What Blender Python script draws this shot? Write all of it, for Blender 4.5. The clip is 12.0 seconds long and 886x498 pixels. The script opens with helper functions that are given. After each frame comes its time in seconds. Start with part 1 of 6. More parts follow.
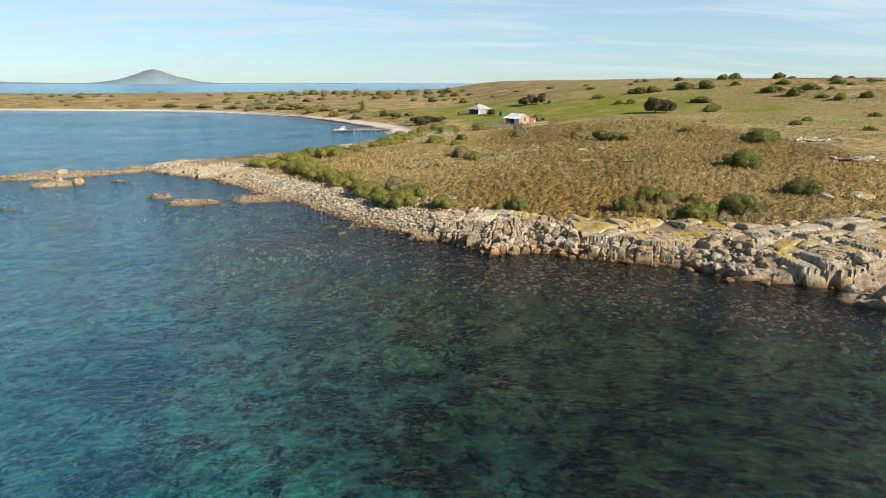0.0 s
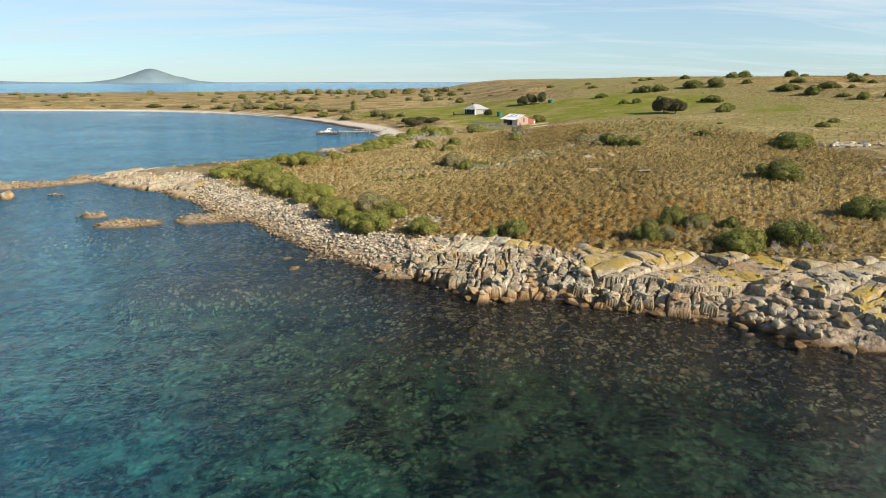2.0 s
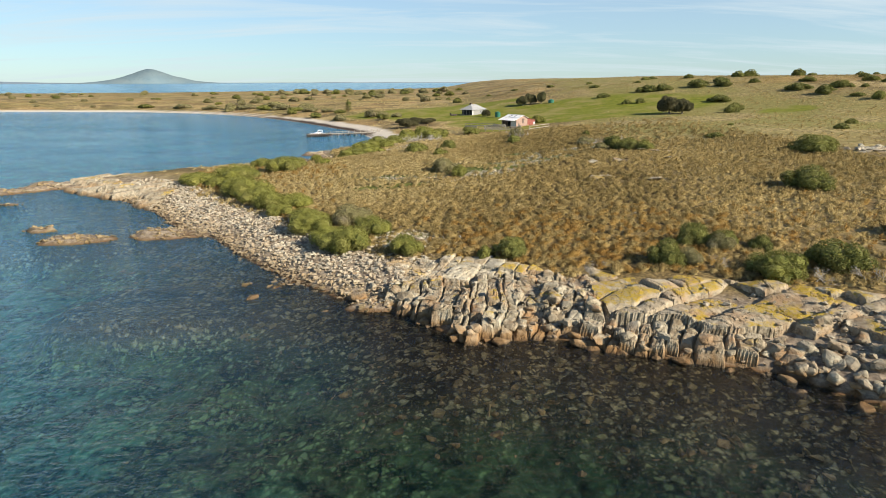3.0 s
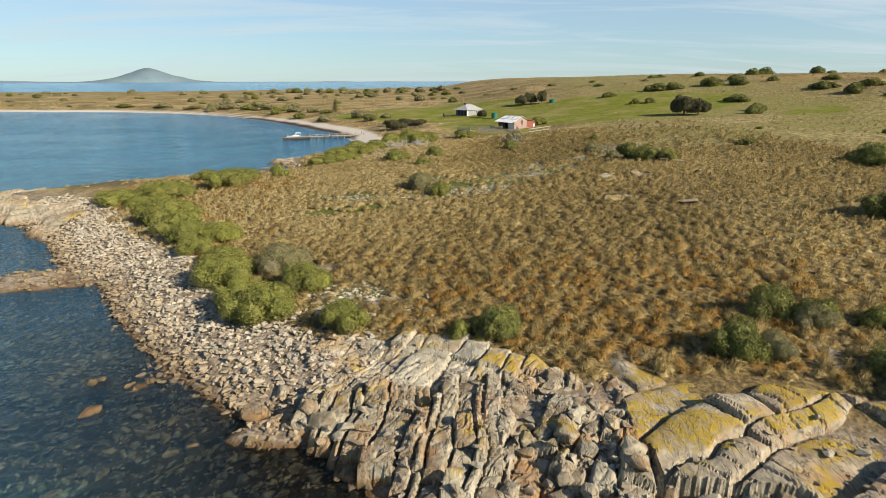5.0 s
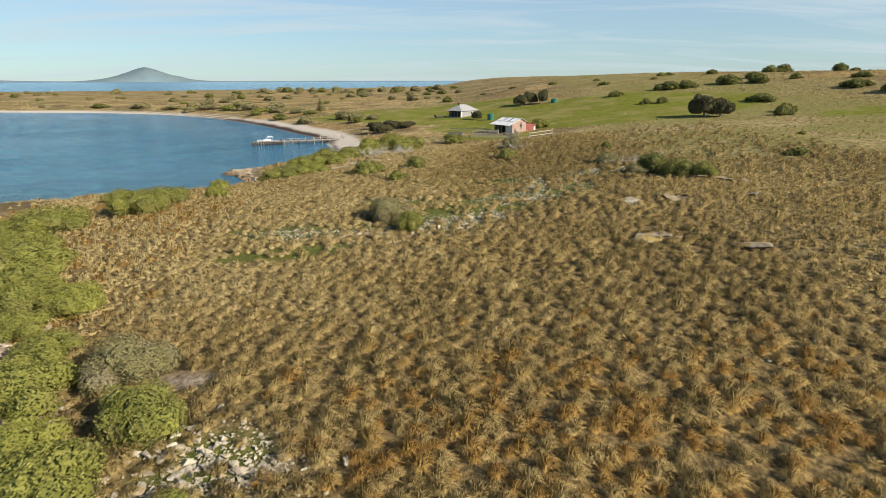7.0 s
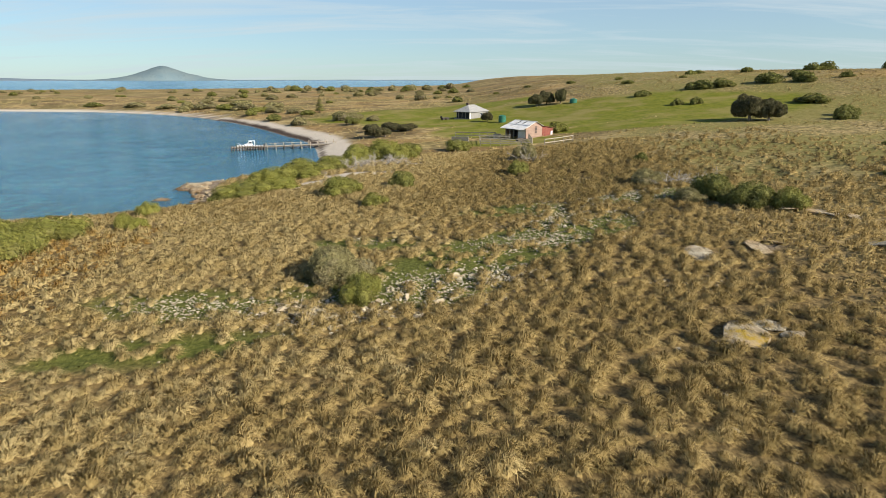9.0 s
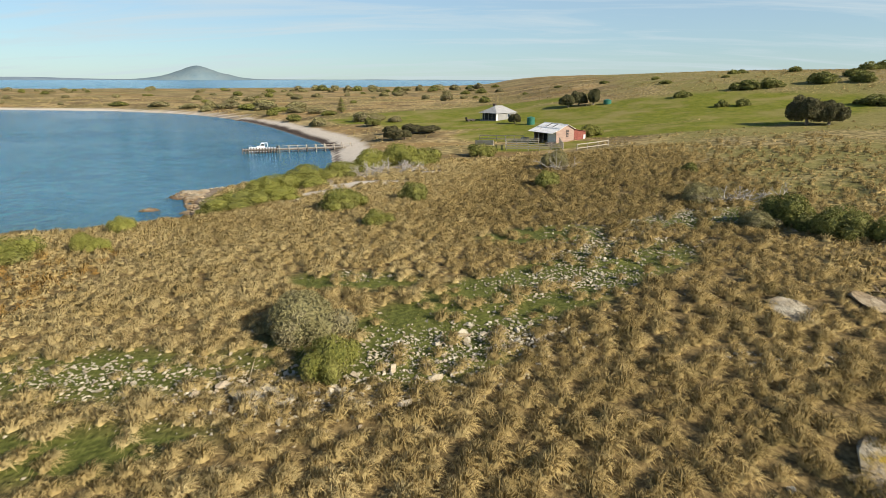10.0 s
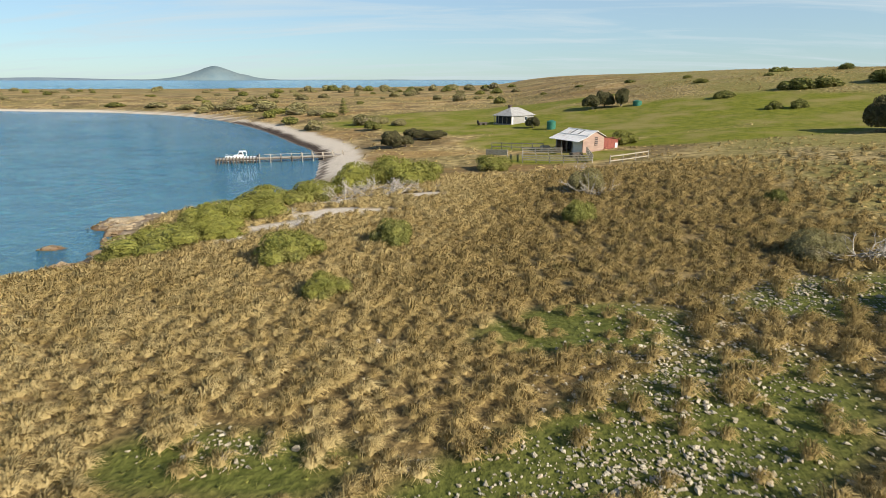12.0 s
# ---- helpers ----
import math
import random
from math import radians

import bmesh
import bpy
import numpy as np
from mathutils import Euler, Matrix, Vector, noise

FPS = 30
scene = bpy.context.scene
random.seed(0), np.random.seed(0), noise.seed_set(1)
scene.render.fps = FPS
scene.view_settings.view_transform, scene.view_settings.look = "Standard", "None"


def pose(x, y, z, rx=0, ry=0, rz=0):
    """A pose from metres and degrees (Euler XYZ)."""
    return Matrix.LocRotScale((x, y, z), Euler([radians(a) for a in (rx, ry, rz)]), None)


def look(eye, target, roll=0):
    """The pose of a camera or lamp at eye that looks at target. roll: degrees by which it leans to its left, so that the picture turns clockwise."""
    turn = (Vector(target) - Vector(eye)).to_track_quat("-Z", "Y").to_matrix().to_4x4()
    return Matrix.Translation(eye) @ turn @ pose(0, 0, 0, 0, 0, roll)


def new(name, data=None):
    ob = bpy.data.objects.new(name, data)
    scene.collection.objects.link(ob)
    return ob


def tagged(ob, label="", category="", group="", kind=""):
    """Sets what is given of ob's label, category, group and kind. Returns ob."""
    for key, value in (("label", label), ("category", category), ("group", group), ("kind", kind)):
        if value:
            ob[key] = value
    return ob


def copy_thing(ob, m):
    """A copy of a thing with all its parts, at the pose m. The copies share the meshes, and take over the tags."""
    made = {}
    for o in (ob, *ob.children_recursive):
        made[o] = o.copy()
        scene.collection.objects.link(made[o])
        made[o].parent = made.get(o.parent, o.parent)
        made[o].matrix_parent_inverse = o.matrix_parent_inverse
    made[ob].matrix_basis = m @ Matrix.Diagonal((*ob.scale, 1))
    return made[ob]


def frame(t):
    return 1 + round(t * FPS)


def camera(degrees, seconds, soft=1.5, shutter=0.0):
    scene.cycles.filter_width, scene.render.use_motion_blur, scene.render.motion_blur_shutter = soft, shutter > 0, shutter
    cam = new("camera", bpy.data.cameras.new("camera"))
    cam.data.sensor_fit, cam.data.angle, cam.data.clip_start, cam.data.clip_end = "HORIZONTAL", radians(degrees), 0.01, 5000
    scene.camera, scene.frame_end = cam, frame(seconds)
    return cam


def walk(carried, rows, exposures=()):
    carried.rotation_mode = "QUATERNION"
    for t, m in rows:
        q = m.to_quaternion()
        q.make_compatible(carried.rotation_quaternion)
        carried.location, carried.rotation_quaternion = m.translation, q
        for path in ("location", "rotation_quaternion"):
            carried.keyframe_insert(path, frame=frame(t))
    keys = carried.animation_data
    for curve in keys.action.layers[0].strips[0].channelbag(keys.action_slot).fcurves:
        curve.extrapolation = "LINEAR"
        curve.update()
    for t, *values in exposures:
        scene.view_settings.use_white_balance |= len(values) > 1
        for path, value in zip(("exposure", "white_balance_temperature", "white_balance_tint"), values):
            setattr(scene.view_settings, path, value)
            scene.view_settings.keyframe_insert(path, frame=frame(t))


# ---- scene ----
cam = camera(73.8, 12.0, 0.7, 0.2)
METRES, EYE, TILT, LEAN, TURN = 115.0, 15.97, 2.28, -2.5, 0.0
ROWS = [
    (0.0, 0.0, 0.0, 0.0, -0.79, -18.16, 2.39),
    (0.5, 0.0046, 0.0301, -0.0016, -0.82, -18.18, 2.44),
    (1.0, 0.0096, 0.0628, -0.0034, -0.83, -18.22, 2.45),
    (1.5, 0.015, 0.0974, -0.0055, -0.85, -18.24, 2.43),
    (2.0, 0.0206, 0.1336, -0.0079, -0.86, -18.26, 2.46),
    (2.5, 0.027, 0.1716, -0.0108, -0.88, -18.25, 2.48),
    (3.0, 0.0339, 0.211, -0.0137, -0.88, -18.26, 2.53),
    (5.0, 0.0614, 0.3774, -0.0258, -0.87, -18.33, 2.51),
    (5.5, 0.0679, 0.4209, -0.0289, -0.87, -18.34, 2.48),
    (6.0, 0.0745, 0.4645, -0.0319, -0.88, -18.37, 2.52),
    (6.5, 0.0809, 0.5085, -0.0351, -0.94, -18.38, 2.54),
    (7.0, 0.0876, 0.5526, -0.0383, -0.92, -18.39, 2.54),
    (9.0, 0.1132, 0.7277, -0.0506, 0.54, -18.4, 2.48),
    (9.5, 0.1185, 0.7713, -0.0536, 2.29, -18.33, 2.49),
    (10.0, 0.1227, 0.815, -0.0564, 3.32, -18.28, 2.48),
    (10.5, 0.1255, 0.8586, -0.0592, 3.99, -18.24, 2.57),
    (11.0, 0.1275, 0.9018, -0.0618, 4.37, -18.23, 2.59),
    (11.5, 0.1288, 0.9449, -0.0644, 4.69, -18.21, 2.6),
    (12.0, 0.1298, 0.9883, -0.0671, 4.87, -18.21, 2.63),
]
walk(cam, [(t, pose(0, 0, EYE, TILT, LEAN, TURN) @ pose(METRES * x, METRES * y, METRES * z, 90 + pitch, roll, yaw)) for t, x, y, z, yaw, pitch, roll in ROWS],
     [(0.0, 1.02), (3.0, 0.98), (5.0, 0.84), (9.0, 0.80), (12.0, 0.84)])

# ---- world, sun and exposure ----
SUN_AZ, SUN_EL = radians(121.0), radians(29.0)      # clockwise from +y, and above the horizon
sun_way = Vector((math.sin(SUN_AZ) * math.cos(SUN_EL), math.cos(SUN_AZ) * math.cos(SUN_EL), math.sin(SUN_EL)))
world = bpy.data.worlds.new("world")
scene.world = world
world.use_nodes = True
wn, wl = world.node_tree.nodes, world.node_tree.links
sky = wn.new("ShaderNodeTexSky")
sky.sky_type = "NISHITA"
sky.sun_disc = False
sky.sun_elevation, sky.sun_rotation = SUN_EL, SUN_AZ
sky.air_density, sky.dust_density, sky.ozone_density = 1.0, 0.15, 4.0
wn["Background"].inputs["Strength"].default_value = 0.061
# thin high cirrus, drawn out along one wind direction, over the whole sky
wc = wn.new("ShaderNodeTexCoord")
wsep = wn.new("ShaderNodeSeparateXYZ")
wl.new(wc.outputs["Generated"], wsep.inputs[0])
wup = wn.new("ShaderNodeMath"); wup.operation = "ADD"; wup.inputs[1].default_value = 0.12
wl.new(wsep.outputs["Z"], wup.inputs[0])
wdiv = wn.new("ShaderNodeVectorMath"); wdiv.operation = "DIVIDE"
wl.new(wc.outputs["Generated"], wdiv.inputs[0])
wl.new(wup.outputs[0], wdiv.inputs[1])
wmap = wn.new("ShaderNodeMapping")
wmap.inputs["Rotation"].default_value = (0, 0, radians(-28))
wmap.inputs["Scale"].default_value = (0.35, 1.3, 1.0)
wl.new(wdiv.outputs[0], wmap.inputs["Vector"])
wno = wn.new("ShaderNodeTexNoise")
wno.inputs["Scale"].default_value, wno.inputs["Detail"].default_value, wno.inputs["Roughness"].default_value = 1.3, 7.0, 0.6
wno.inputs["Distortion"].default_value = 0.6
wl.new(wmap.outputs[0], wno.inputs["Vector"])
wra = wn.new("ShaderNodeMapRange")
wra.inputs["From Min"].default_value, wra.inputs["From Max"].default_value = 0.48, 0.76
wra.inputs["To Min"].default_value, wra.inputs["To Max"].default_value = 0.42, 0.98
wl.new(wno.outputs["Fac"], wra.inputs["Value"])
wmix = wn.new("ShaderNodeMix"); wmix.data_type = "RGBA"
whigh = wn.new("ShaderNodeMapRange")
whigh.interpolation_type = "SMOOTHSTEP"
whigh.inputs["From Min"].default_value, whigh.inputs["From Max"].default_value = 0.2, 0.75
whigh.inputs["To Min"].default_value, whigh.inputs["To Max"].default_value = 1.0, 0.12
wl.new(wsep.outputs["Z"], whigh.inputs["Value"])
wthin = wn.new("ShaderNodeMath"); wthin.operation = "MULTIPLY"
wl.new(wra.outputs[0], wthin.inputs[0]), wl.new(whigh.outputs[0], wthin.inputs[1])
wl.new(wthin.outputs[0], wmix.inputs["Factor"])
wcool = wn.new("ShaderNodeMix"); wcool.data_type, wcool.blend_type = "RGBA", "MULTIPLY"
wcool.inputs["Factor"].default_value = 1.0
wcool.inputs[7].default_value = (0.72, 0.96, 1.11, 1)
wl.new(sky.outputs[0], wcool.inputs[6])
wl.new(wcool.outputs[2], wmix.inputs[6])
wmix.inputs[7].default_value = (5.75, 6.75, 7.2, 1)
wl.new(wmix.outputs[2], wn["Background"].inputs["Color"])

sun = new("sun", bpy.data.lights.new("sun", "SUN"))
sun.data.energy, sun.data.angle, sun.data.color = 5.0, radians(0.53), (1.0, 0.89, 0.73)
sun.matrix_world = look(sun_way * 100, (0, 0, 0))

# ---- plan: the island's coast and heights ----
SEA = -2.56
COAST = [(766.7, -76.7), (255.6, 6.4), (102.2, 42.2), (57.5, 49.8), (38.3, 51.7), (29.4, 54.7), (25.4, 58.8), (19.9, 60.4), (16.6, 61.7), (12, 64),
         (5.6, 63.1), (1.9, 69), (-4.3, 72.1), (-9.8, 77.3), (-16.6, 84.5), (-23, 93.3), (-30.7, 99.7), (-37.1, 108.6), (-44.7, 115.4), (-54.9, 121.6),
         (-63.9, 129.1), (-61.3, 135.4), (-48.6, 148.9), (-37.1, 151.4), (-28.1, 154.6), (-21.7, 160.4), (-23, 167.4), (-27.5, 175.1), (-25.6, 179.9), (-21.2, 185.3),
         (-14.9, 194.5), (-12.5, 199.3), (-15.3, 212.5), (-18.9, 225.9), (-23.1, 238.9), (-27.9, 249.2), (-35.5, 260.7), (-42.2, 272.2)]
COAST_FAR = [(-57, 296), (-73, 318), (-92, 340), (-112, 359), (-130, 371), (-169, 388), (-224, 394), (-285, 400), (-511, 422), (-1406, 441),
             (-1406, 818), (-664, 837), (-383, 831), (-256, 920), (-128, 1099), (77, 1252), (639, 1150), (1150, 639), (1150, -77)]
REEFS = [(-74, 118.8, 14, 2.6, 0.5, 0.85), (-65.5, 125.5, 6.5, 2.0, 0.5, 0.75), (-97, 107, 15, 4.0, 0.45, 0.9), (-88, 110, 7, 3.0, 0.3, 0.8), (-38.5, 92, 5.5, 2.6, 0.1, 0.55), (-45.6, 96.6, 2.8, 1.3, 0.1, 0.65), (-28, 95, 6.0, 3.2, 0.25, 0.75), (-80, 119, 13, 4.2, 0.6, 1.05), (-70, 109, 5.5, 2.8, 0.4, 1.35),
         (-63, 130.5, 6.5, 2.2, 0.1, 0.95), (-60.6, 112.8, 2.6, 1.0, 0.2, 0.4), (39.5, 47.5, 4.6, 2.4, -0.5, 1.1), (-63.3, 87, 2.4, 1.0, 0.1, 0.45), (-18.5, 70, 5.4, 3.6, 0.3, -0.12), (-12, 76, 4.0, 2.2, 0.4, -0.02), (-1, 70.2, 2.9, 1.3, 0.15, 0.5),
         (-41, 92, 13, 6, 0.2, -0.4), (-21, 73, 9, 5.5, 0.4, -0.45), (-12, 71.5, 6, 3.5, 0.3, -0.4), (-72, 112, 12, 6, 0.4, -0.35), (2, 66.5, 3.2, 2.6, 0.2, -0.5),
         (-24.5, 176.3, 6.0, 3.0, 0.45, 0.9), (-27.5, 165.5, 1.8, 1.0, 0.2, 0.5)]     # x, y, half length, half width, turn, height over the sea


def lattice(ix, iy, seed):
    """A repeatable random number 0..1 for each whole-number place."""
    n = (ix.astype(np.int64) * 374761393 + iy.astype(np.int64) * 668265263 + seed * 974634777) & 0x7FFFFFFF
    n = ((n ^ (n >> 13)) * 1274126177) & 0x7FFFFFFF
    return ((n ^ (n >> 16)) & 0xFFFF) / 65535.0


def rough(x, y, size, seed=1, octaves=3):
    """Smooth noise about -1..1 with features of that size in metres."""
    total, gain = 0.0, 1.0
    for o in range(octaves):
        u, v = np.asarray(x, float) / size, np.asarray(y, float) / size
        iu, iv = np.floor(u), np.floor(v)
        a, b = u - iu, v - iv
        a, b = a * a * (3 - 2 * a), b * b * (3 - 2 * b)
        l00, l10 = lattice(iu, iv, seed + o), lattice(iu + 1, iv, seed + o)
        l01, l11 = lattice(iu, iv + 1, seed + o), lattice(iu + 1, iv + 1, seed + o)
        total = total + gain * ((l00 * (1 - a) + l10 * a) * (1 - b) + (l01 * (1 - a) + l11 * a) * b - 0.5) * 2
        gain, size = gain * 0.5, size * 0.5
    return total / 1.6


def shore(x, y):
    """Metres inland of the coast; below nought out at sea."""
    x, y = np.asarray(x, float), np.asarray(y, float)
    pts = COAST + COAST_FAR
    best = np.full(x.shape, 1e9)
    inside = np.zeros(x.shape, bool)
    for (ax, ay), (bx, by) in zip(pts, pts[1:] + pts[:1]):
        dx, dy = bx - ax, by - ay
        s = np.clip(((x - ax) * dx + (y - ay) * dy) / (dx * dx + dy * dy), 0, 1)
        best = np.minimum(best, (x - ax - s * dx) ** 2 + (y - ay - s * dy) ** 2)
        if ay != by:
            inside ^= ((ay > y) != (by > y)) & (x < ax + (y - ay) / (by - ay) * dx)
    return np.where(inside, 1, -1) * np.sqrt(best) + 0.6 * rough(x, y, 4.0, 5) * np.clip(np.sqrt(best) / 2, 0.3, 1)


def smooth(a, b, v):
    s = np.clip((v - a) / (b - a), 0, 1)
    return s * s * (3 - 2 * s)


def height(x, y, s=None):
    """The ground's height."""
    x, y = np.asarray(x, float), np.asarray(y, float)
    s = shore(x, y) if s is None else s
    inland = np.maximum(s, 0)
    u = 0.8 * x + 0.6 * np.minimum(y, 383) - 34 * smooth(300, 385, y)
    bay = smooth(150, 172, y)                                   # the bay's shore is a low beach
    steep = 6.4 + 3.8 * bay
    land = SEA + 1.66 * (1 - np.exp(-inland / steep)) + 3.3 * (1 - np.exp(-inland / 64)) + 13.2 / (1 + np.exp(-(u - 245) / 22)) + 2.55 * smooth(10, 77, x)
    land = land + (0.26 * rough(x, y, 18, 11) + 0.6 * rough(x, y, 77, 21)) * smooth(4, 32, s)
    land = land + 0.13 * rough(x, y, 2.4, 61, 2) * smooth(2, 6, s) * (1 - smooth(130, 220, y))
    ledge = smooth(0.2, 1.5, s) * (1 - smooth(6, 11, s)) * (1 - smooth(87, 97, y + 0.3 * x))
    land = land + ledge * (0.05 + 0.35 * rough(x, y, 2.8, 31))
    land = land - 0.6 * np.exp(-((x - 31) ** 2 + (y - 217) ** 2) / 350)
    sea = SEA - 0.09 - 0.16 * np.minimum(-s, 15) - 2.8 * (1 - np.exp(-np.maximum(-s - 8, 0) / 28)) + 0.3 * rough(x, y, 5, 41) * smooth(0, 5, -s)
    z = np.where(s > 0, land, sea)
    for rx, ry, la, lb, turn, high in REEFS:
        c, d = math.cos(turn), math.sin(turn)
        p, q = ((x - rx) * c + (y - ry) * d) / la, (-(x - rx) * d + (y - ry) * c) / lb
        e = np.exp(-np.maximum(p * p + q * q + 0.25 * rough(x, y, 2.5, 55), 0) ** 3)
        z = np.maximum(z, z * (1 - e) + (SEA + high * (0.6 + 0.5 * rough(x, y, 2.0, 51)) + 0.25 * rough(x, y, 3.0, 53)) * e)
    return z


def ground_at(x, y):
    return float(height(np.array([x]), np.array([y]))[0])

# ---- materials ----
class Nodes:
    """A short way to write a node material."""

    def __init__(self, name):
        self.m = bpy.data.materials.new(name)
        self.m.use_nodes = True
        self.n, self.l = self.m.node_tree.nodes, self.m.node_tree.links
        self.b = self.n["Principled BSDF"]

    def put(self, socket, v):
        if hasattr(v, "is_output"):
            self.l.new(v, socket)
        elif isinstance(v, (tuple, list)) and len(v) == 3 and socket.type == "RGBA":
            socket.default_value = (*v, 1)
        else:
            socket.default_value = v

    def node(self, kind, **sockets):
        nd = self.n.new("ShaderNode" + kind)
        for k, v in sockets.items():
            self.put(nd.inputs[k], v)
        return nd

    def place(self, own=False):
        if own:
            return self.n.new("ShaderNodeTexCoord").outputs["Object"]
        return self.n.new("ShaderNodeNewGeometry").outputs["Position"]

    def noise(self, vec, scale, detail=4.0, rough=0.55, distort=0.0):
        return self.node("TexNoise", Vector=vec, Scale=scale, Detail=detail, Roughness=rough, Distortion=distort).outputs["Fac"]

    def stretch(self, vec, scale, turn=0.0):
        nd = self.node("Mapping", Vector=vec)
        nd.inputs["Scale"].default_value = scale
        nd.inputs["Rotation"].default_value = (0, 0, turn)
        return nd.outputs[0]

    def ramp(self, fac, stops):
        nd = self.node("ValToRGB", Fac=fac)
        el = nd.color_ramp.elements
        while len(el) < len(stops):
            el.new(0.5)
        for e, (p, c) in zip(el, stops):
            e.position, e.color = p, (*c, 1)
        return nd.outputs[0]

    def span(self, v, a, b, c=0.0, d=1.0):
        nd = self.node("MapRange", Value=v)
        for k, x in zip(("From Min", "From Max", "To Min", "To Max"), (a, b, c, d)):
            nd.inputs[k].default_value = x
        return nd.outputs[0]

    def sum(self, a, b, op="ADD"):
        nd = self.n.new("ShaderNodeMath")
        nd.operation = op
        self.put(nd.inputs[0], a), self.put(nd.inputs[1], b)
        return nd.outputs[0]

    def mix(self, fac, a, b, how="MIX"):
        nd = self.n.new("ShaderNodeMix")
        nd.data_type, nd.blend_type = "RGBA", how
        self.put(nd.inputs["Factor"], fac), self.put(nd.inputs[6], a), self.put(nd.inputs[7], b)
        return nd.outputs[2]

    def attr(self, name):
        nd = self.n.new("ShaderNodeAttribute")
        nd.attribute_name = name
        return nd.outputs["Fac"]

    def lot(self):
        return self.n.new("ShaderNodeObjectInfo").outputs["Random"]

    def bump(self, h, strength, distance):
        nd = self.node("Bump", Height=h)
        nd.inputs["Strength"].default_value, nd.inputs["Distance"].default_value = strength, distance
        self.l.new(nd.outputs[0], self.b.inputs["Normal"])
        return nd.outputs[0]

    def done(self, colour, rough=0.85, metal=0.0, gloss=0.3):
        self.put(self.b.inputs["Base Color"], colour)
        self.put(self.b.inputs["Roughness"], rough)
        self.put(self.b.inputs["Metallic"], metal)
        self.put(self.b.inputs["Specular IOR Level"], gloss)
        return self.m


def ground_material():
    k = Nodes("ground")
    p = k.place()
    z = k.node("SeparateXYZ", Vector=p).outputs["Z"]
    fine, mid, wide = k.noise(p, 3.5, 6), k.noise(p, 0.55, 5), k.noise(p, 0.06, 4)
    straw = k.mix(k.span(fine, 0.35, 0.7), (0.058, 0.0435, 0.0213), (0.202, 0.145, 0.0676))
    far_straw = k.mix(k.span(mid, 0.4, 0.62), (0.20, 0.148, 0.066), (0.47, 0.36, 0.175))
    straw = k.mix(k.span(wide, 0.38, 0.6), straw, far_straw)
    olive = k.mix(k.span(mid, 0.4, 0.65), (0.0966, 0.0889, 0.029), (0.261, 0.222, 0.0773))
    straw = k.mix(k.span(k.noise(p, 0.022, 5), 0.46, 0.55, 0, 0.5), straw, olive)
    straw = k.mix(k.span(k.noise(k.stretch(p, (1.0, 2.2, 1.0), 0.4), 0.016, 6, 0.65), 0.53, 0.6, 0, 0.55), straw, k.mix(mid, (0.20, 0.115, 0.04), (0.36, 0.225, 0.085)))
    green = k.mix(k.span(mid, 0.3, 0.7), (0.0951, 0.112, 0.00951), (0.175, 0.178, 0.0238))
    green = k.mix(k.span(k.noise(p, 0.09, 4), 0.46, 0.64), green, (0.215, 0.185, 0.06))
    herb = k.mix(k.span(fine, 0.3, 0.7), (0.048, 0.060, 0.012), (0.13, 0.138, 0.034))
    sand = k.mix(k.span(fine, 0.3, 0.7), (0.406, 0.358, 0.29), (0.599, 0.54, 0.454))
    wrack = k.mix(k.span(k.noise(p, 0.9, 5), 0.38, 0.66), (0.028, 0.019, 0.015), (0.10, 0.072, 0.055))
    rock = k.mix(k.span(k.noise(p, 1.6, 6, 0.7), 0.4, 0.6), (0.13, 0.10, 0.072), (0.34, 0.275, 0.195))
    rock = k.mix(k.span(fine, 0.5, 0.75, 0, 0.8), rock, (0.125, 0.106, 0.0869))
    rock = k.mix(k.span(z, SEA + 0.02, SEA + 0.3, 1, 0), rock, (0.125, 0.0725, 0.0338))
    # the sea bed: stones of two sizes in dark weed, browner in the shallows; water's bluing with depth is painted in
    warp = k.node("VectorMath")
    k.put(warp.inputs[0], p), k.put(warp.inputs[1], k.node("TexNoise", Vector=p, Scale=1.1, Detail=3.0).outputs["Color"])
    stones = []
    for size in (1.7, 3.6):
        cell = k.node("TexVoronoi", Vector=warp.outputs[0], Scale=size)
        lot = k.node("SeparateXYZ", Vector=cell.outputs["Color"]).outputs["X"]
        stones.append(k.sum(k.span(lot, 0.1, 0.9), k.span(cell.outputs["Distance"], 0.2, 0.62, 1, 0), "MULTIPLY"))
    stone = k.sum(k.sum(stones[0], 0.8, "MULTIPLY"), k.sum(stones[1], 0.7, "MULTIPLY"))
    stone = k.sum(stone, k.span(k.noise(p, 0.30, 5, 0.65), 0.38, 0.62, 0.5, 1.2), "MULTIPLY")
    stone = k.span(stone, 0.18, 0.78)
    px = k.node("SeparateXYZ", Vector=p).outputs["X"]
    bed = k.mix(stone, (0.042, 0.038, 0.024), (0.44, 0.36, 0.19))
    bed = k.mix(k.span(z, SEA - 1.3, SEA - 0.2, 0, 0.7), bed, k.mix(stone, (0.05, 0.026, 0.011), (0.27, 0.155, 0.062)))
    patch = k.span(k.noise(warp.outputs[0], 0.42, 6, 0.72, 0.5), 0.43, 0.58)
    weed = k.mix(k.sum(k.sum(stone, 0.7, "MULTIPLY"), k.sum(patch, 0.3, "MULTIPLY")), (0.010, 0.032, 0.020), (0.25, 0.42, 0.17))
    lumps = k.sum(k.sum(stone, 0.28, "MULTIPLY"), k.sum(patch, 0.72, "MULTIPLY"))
    # teal stands in for light absorbed by deep water, put into the colour
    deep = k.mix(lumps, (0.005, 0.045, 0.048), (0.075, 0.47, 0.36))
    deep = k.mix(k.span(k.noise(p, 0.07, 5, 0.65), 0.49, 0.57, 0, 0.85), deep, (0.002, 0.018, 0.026))
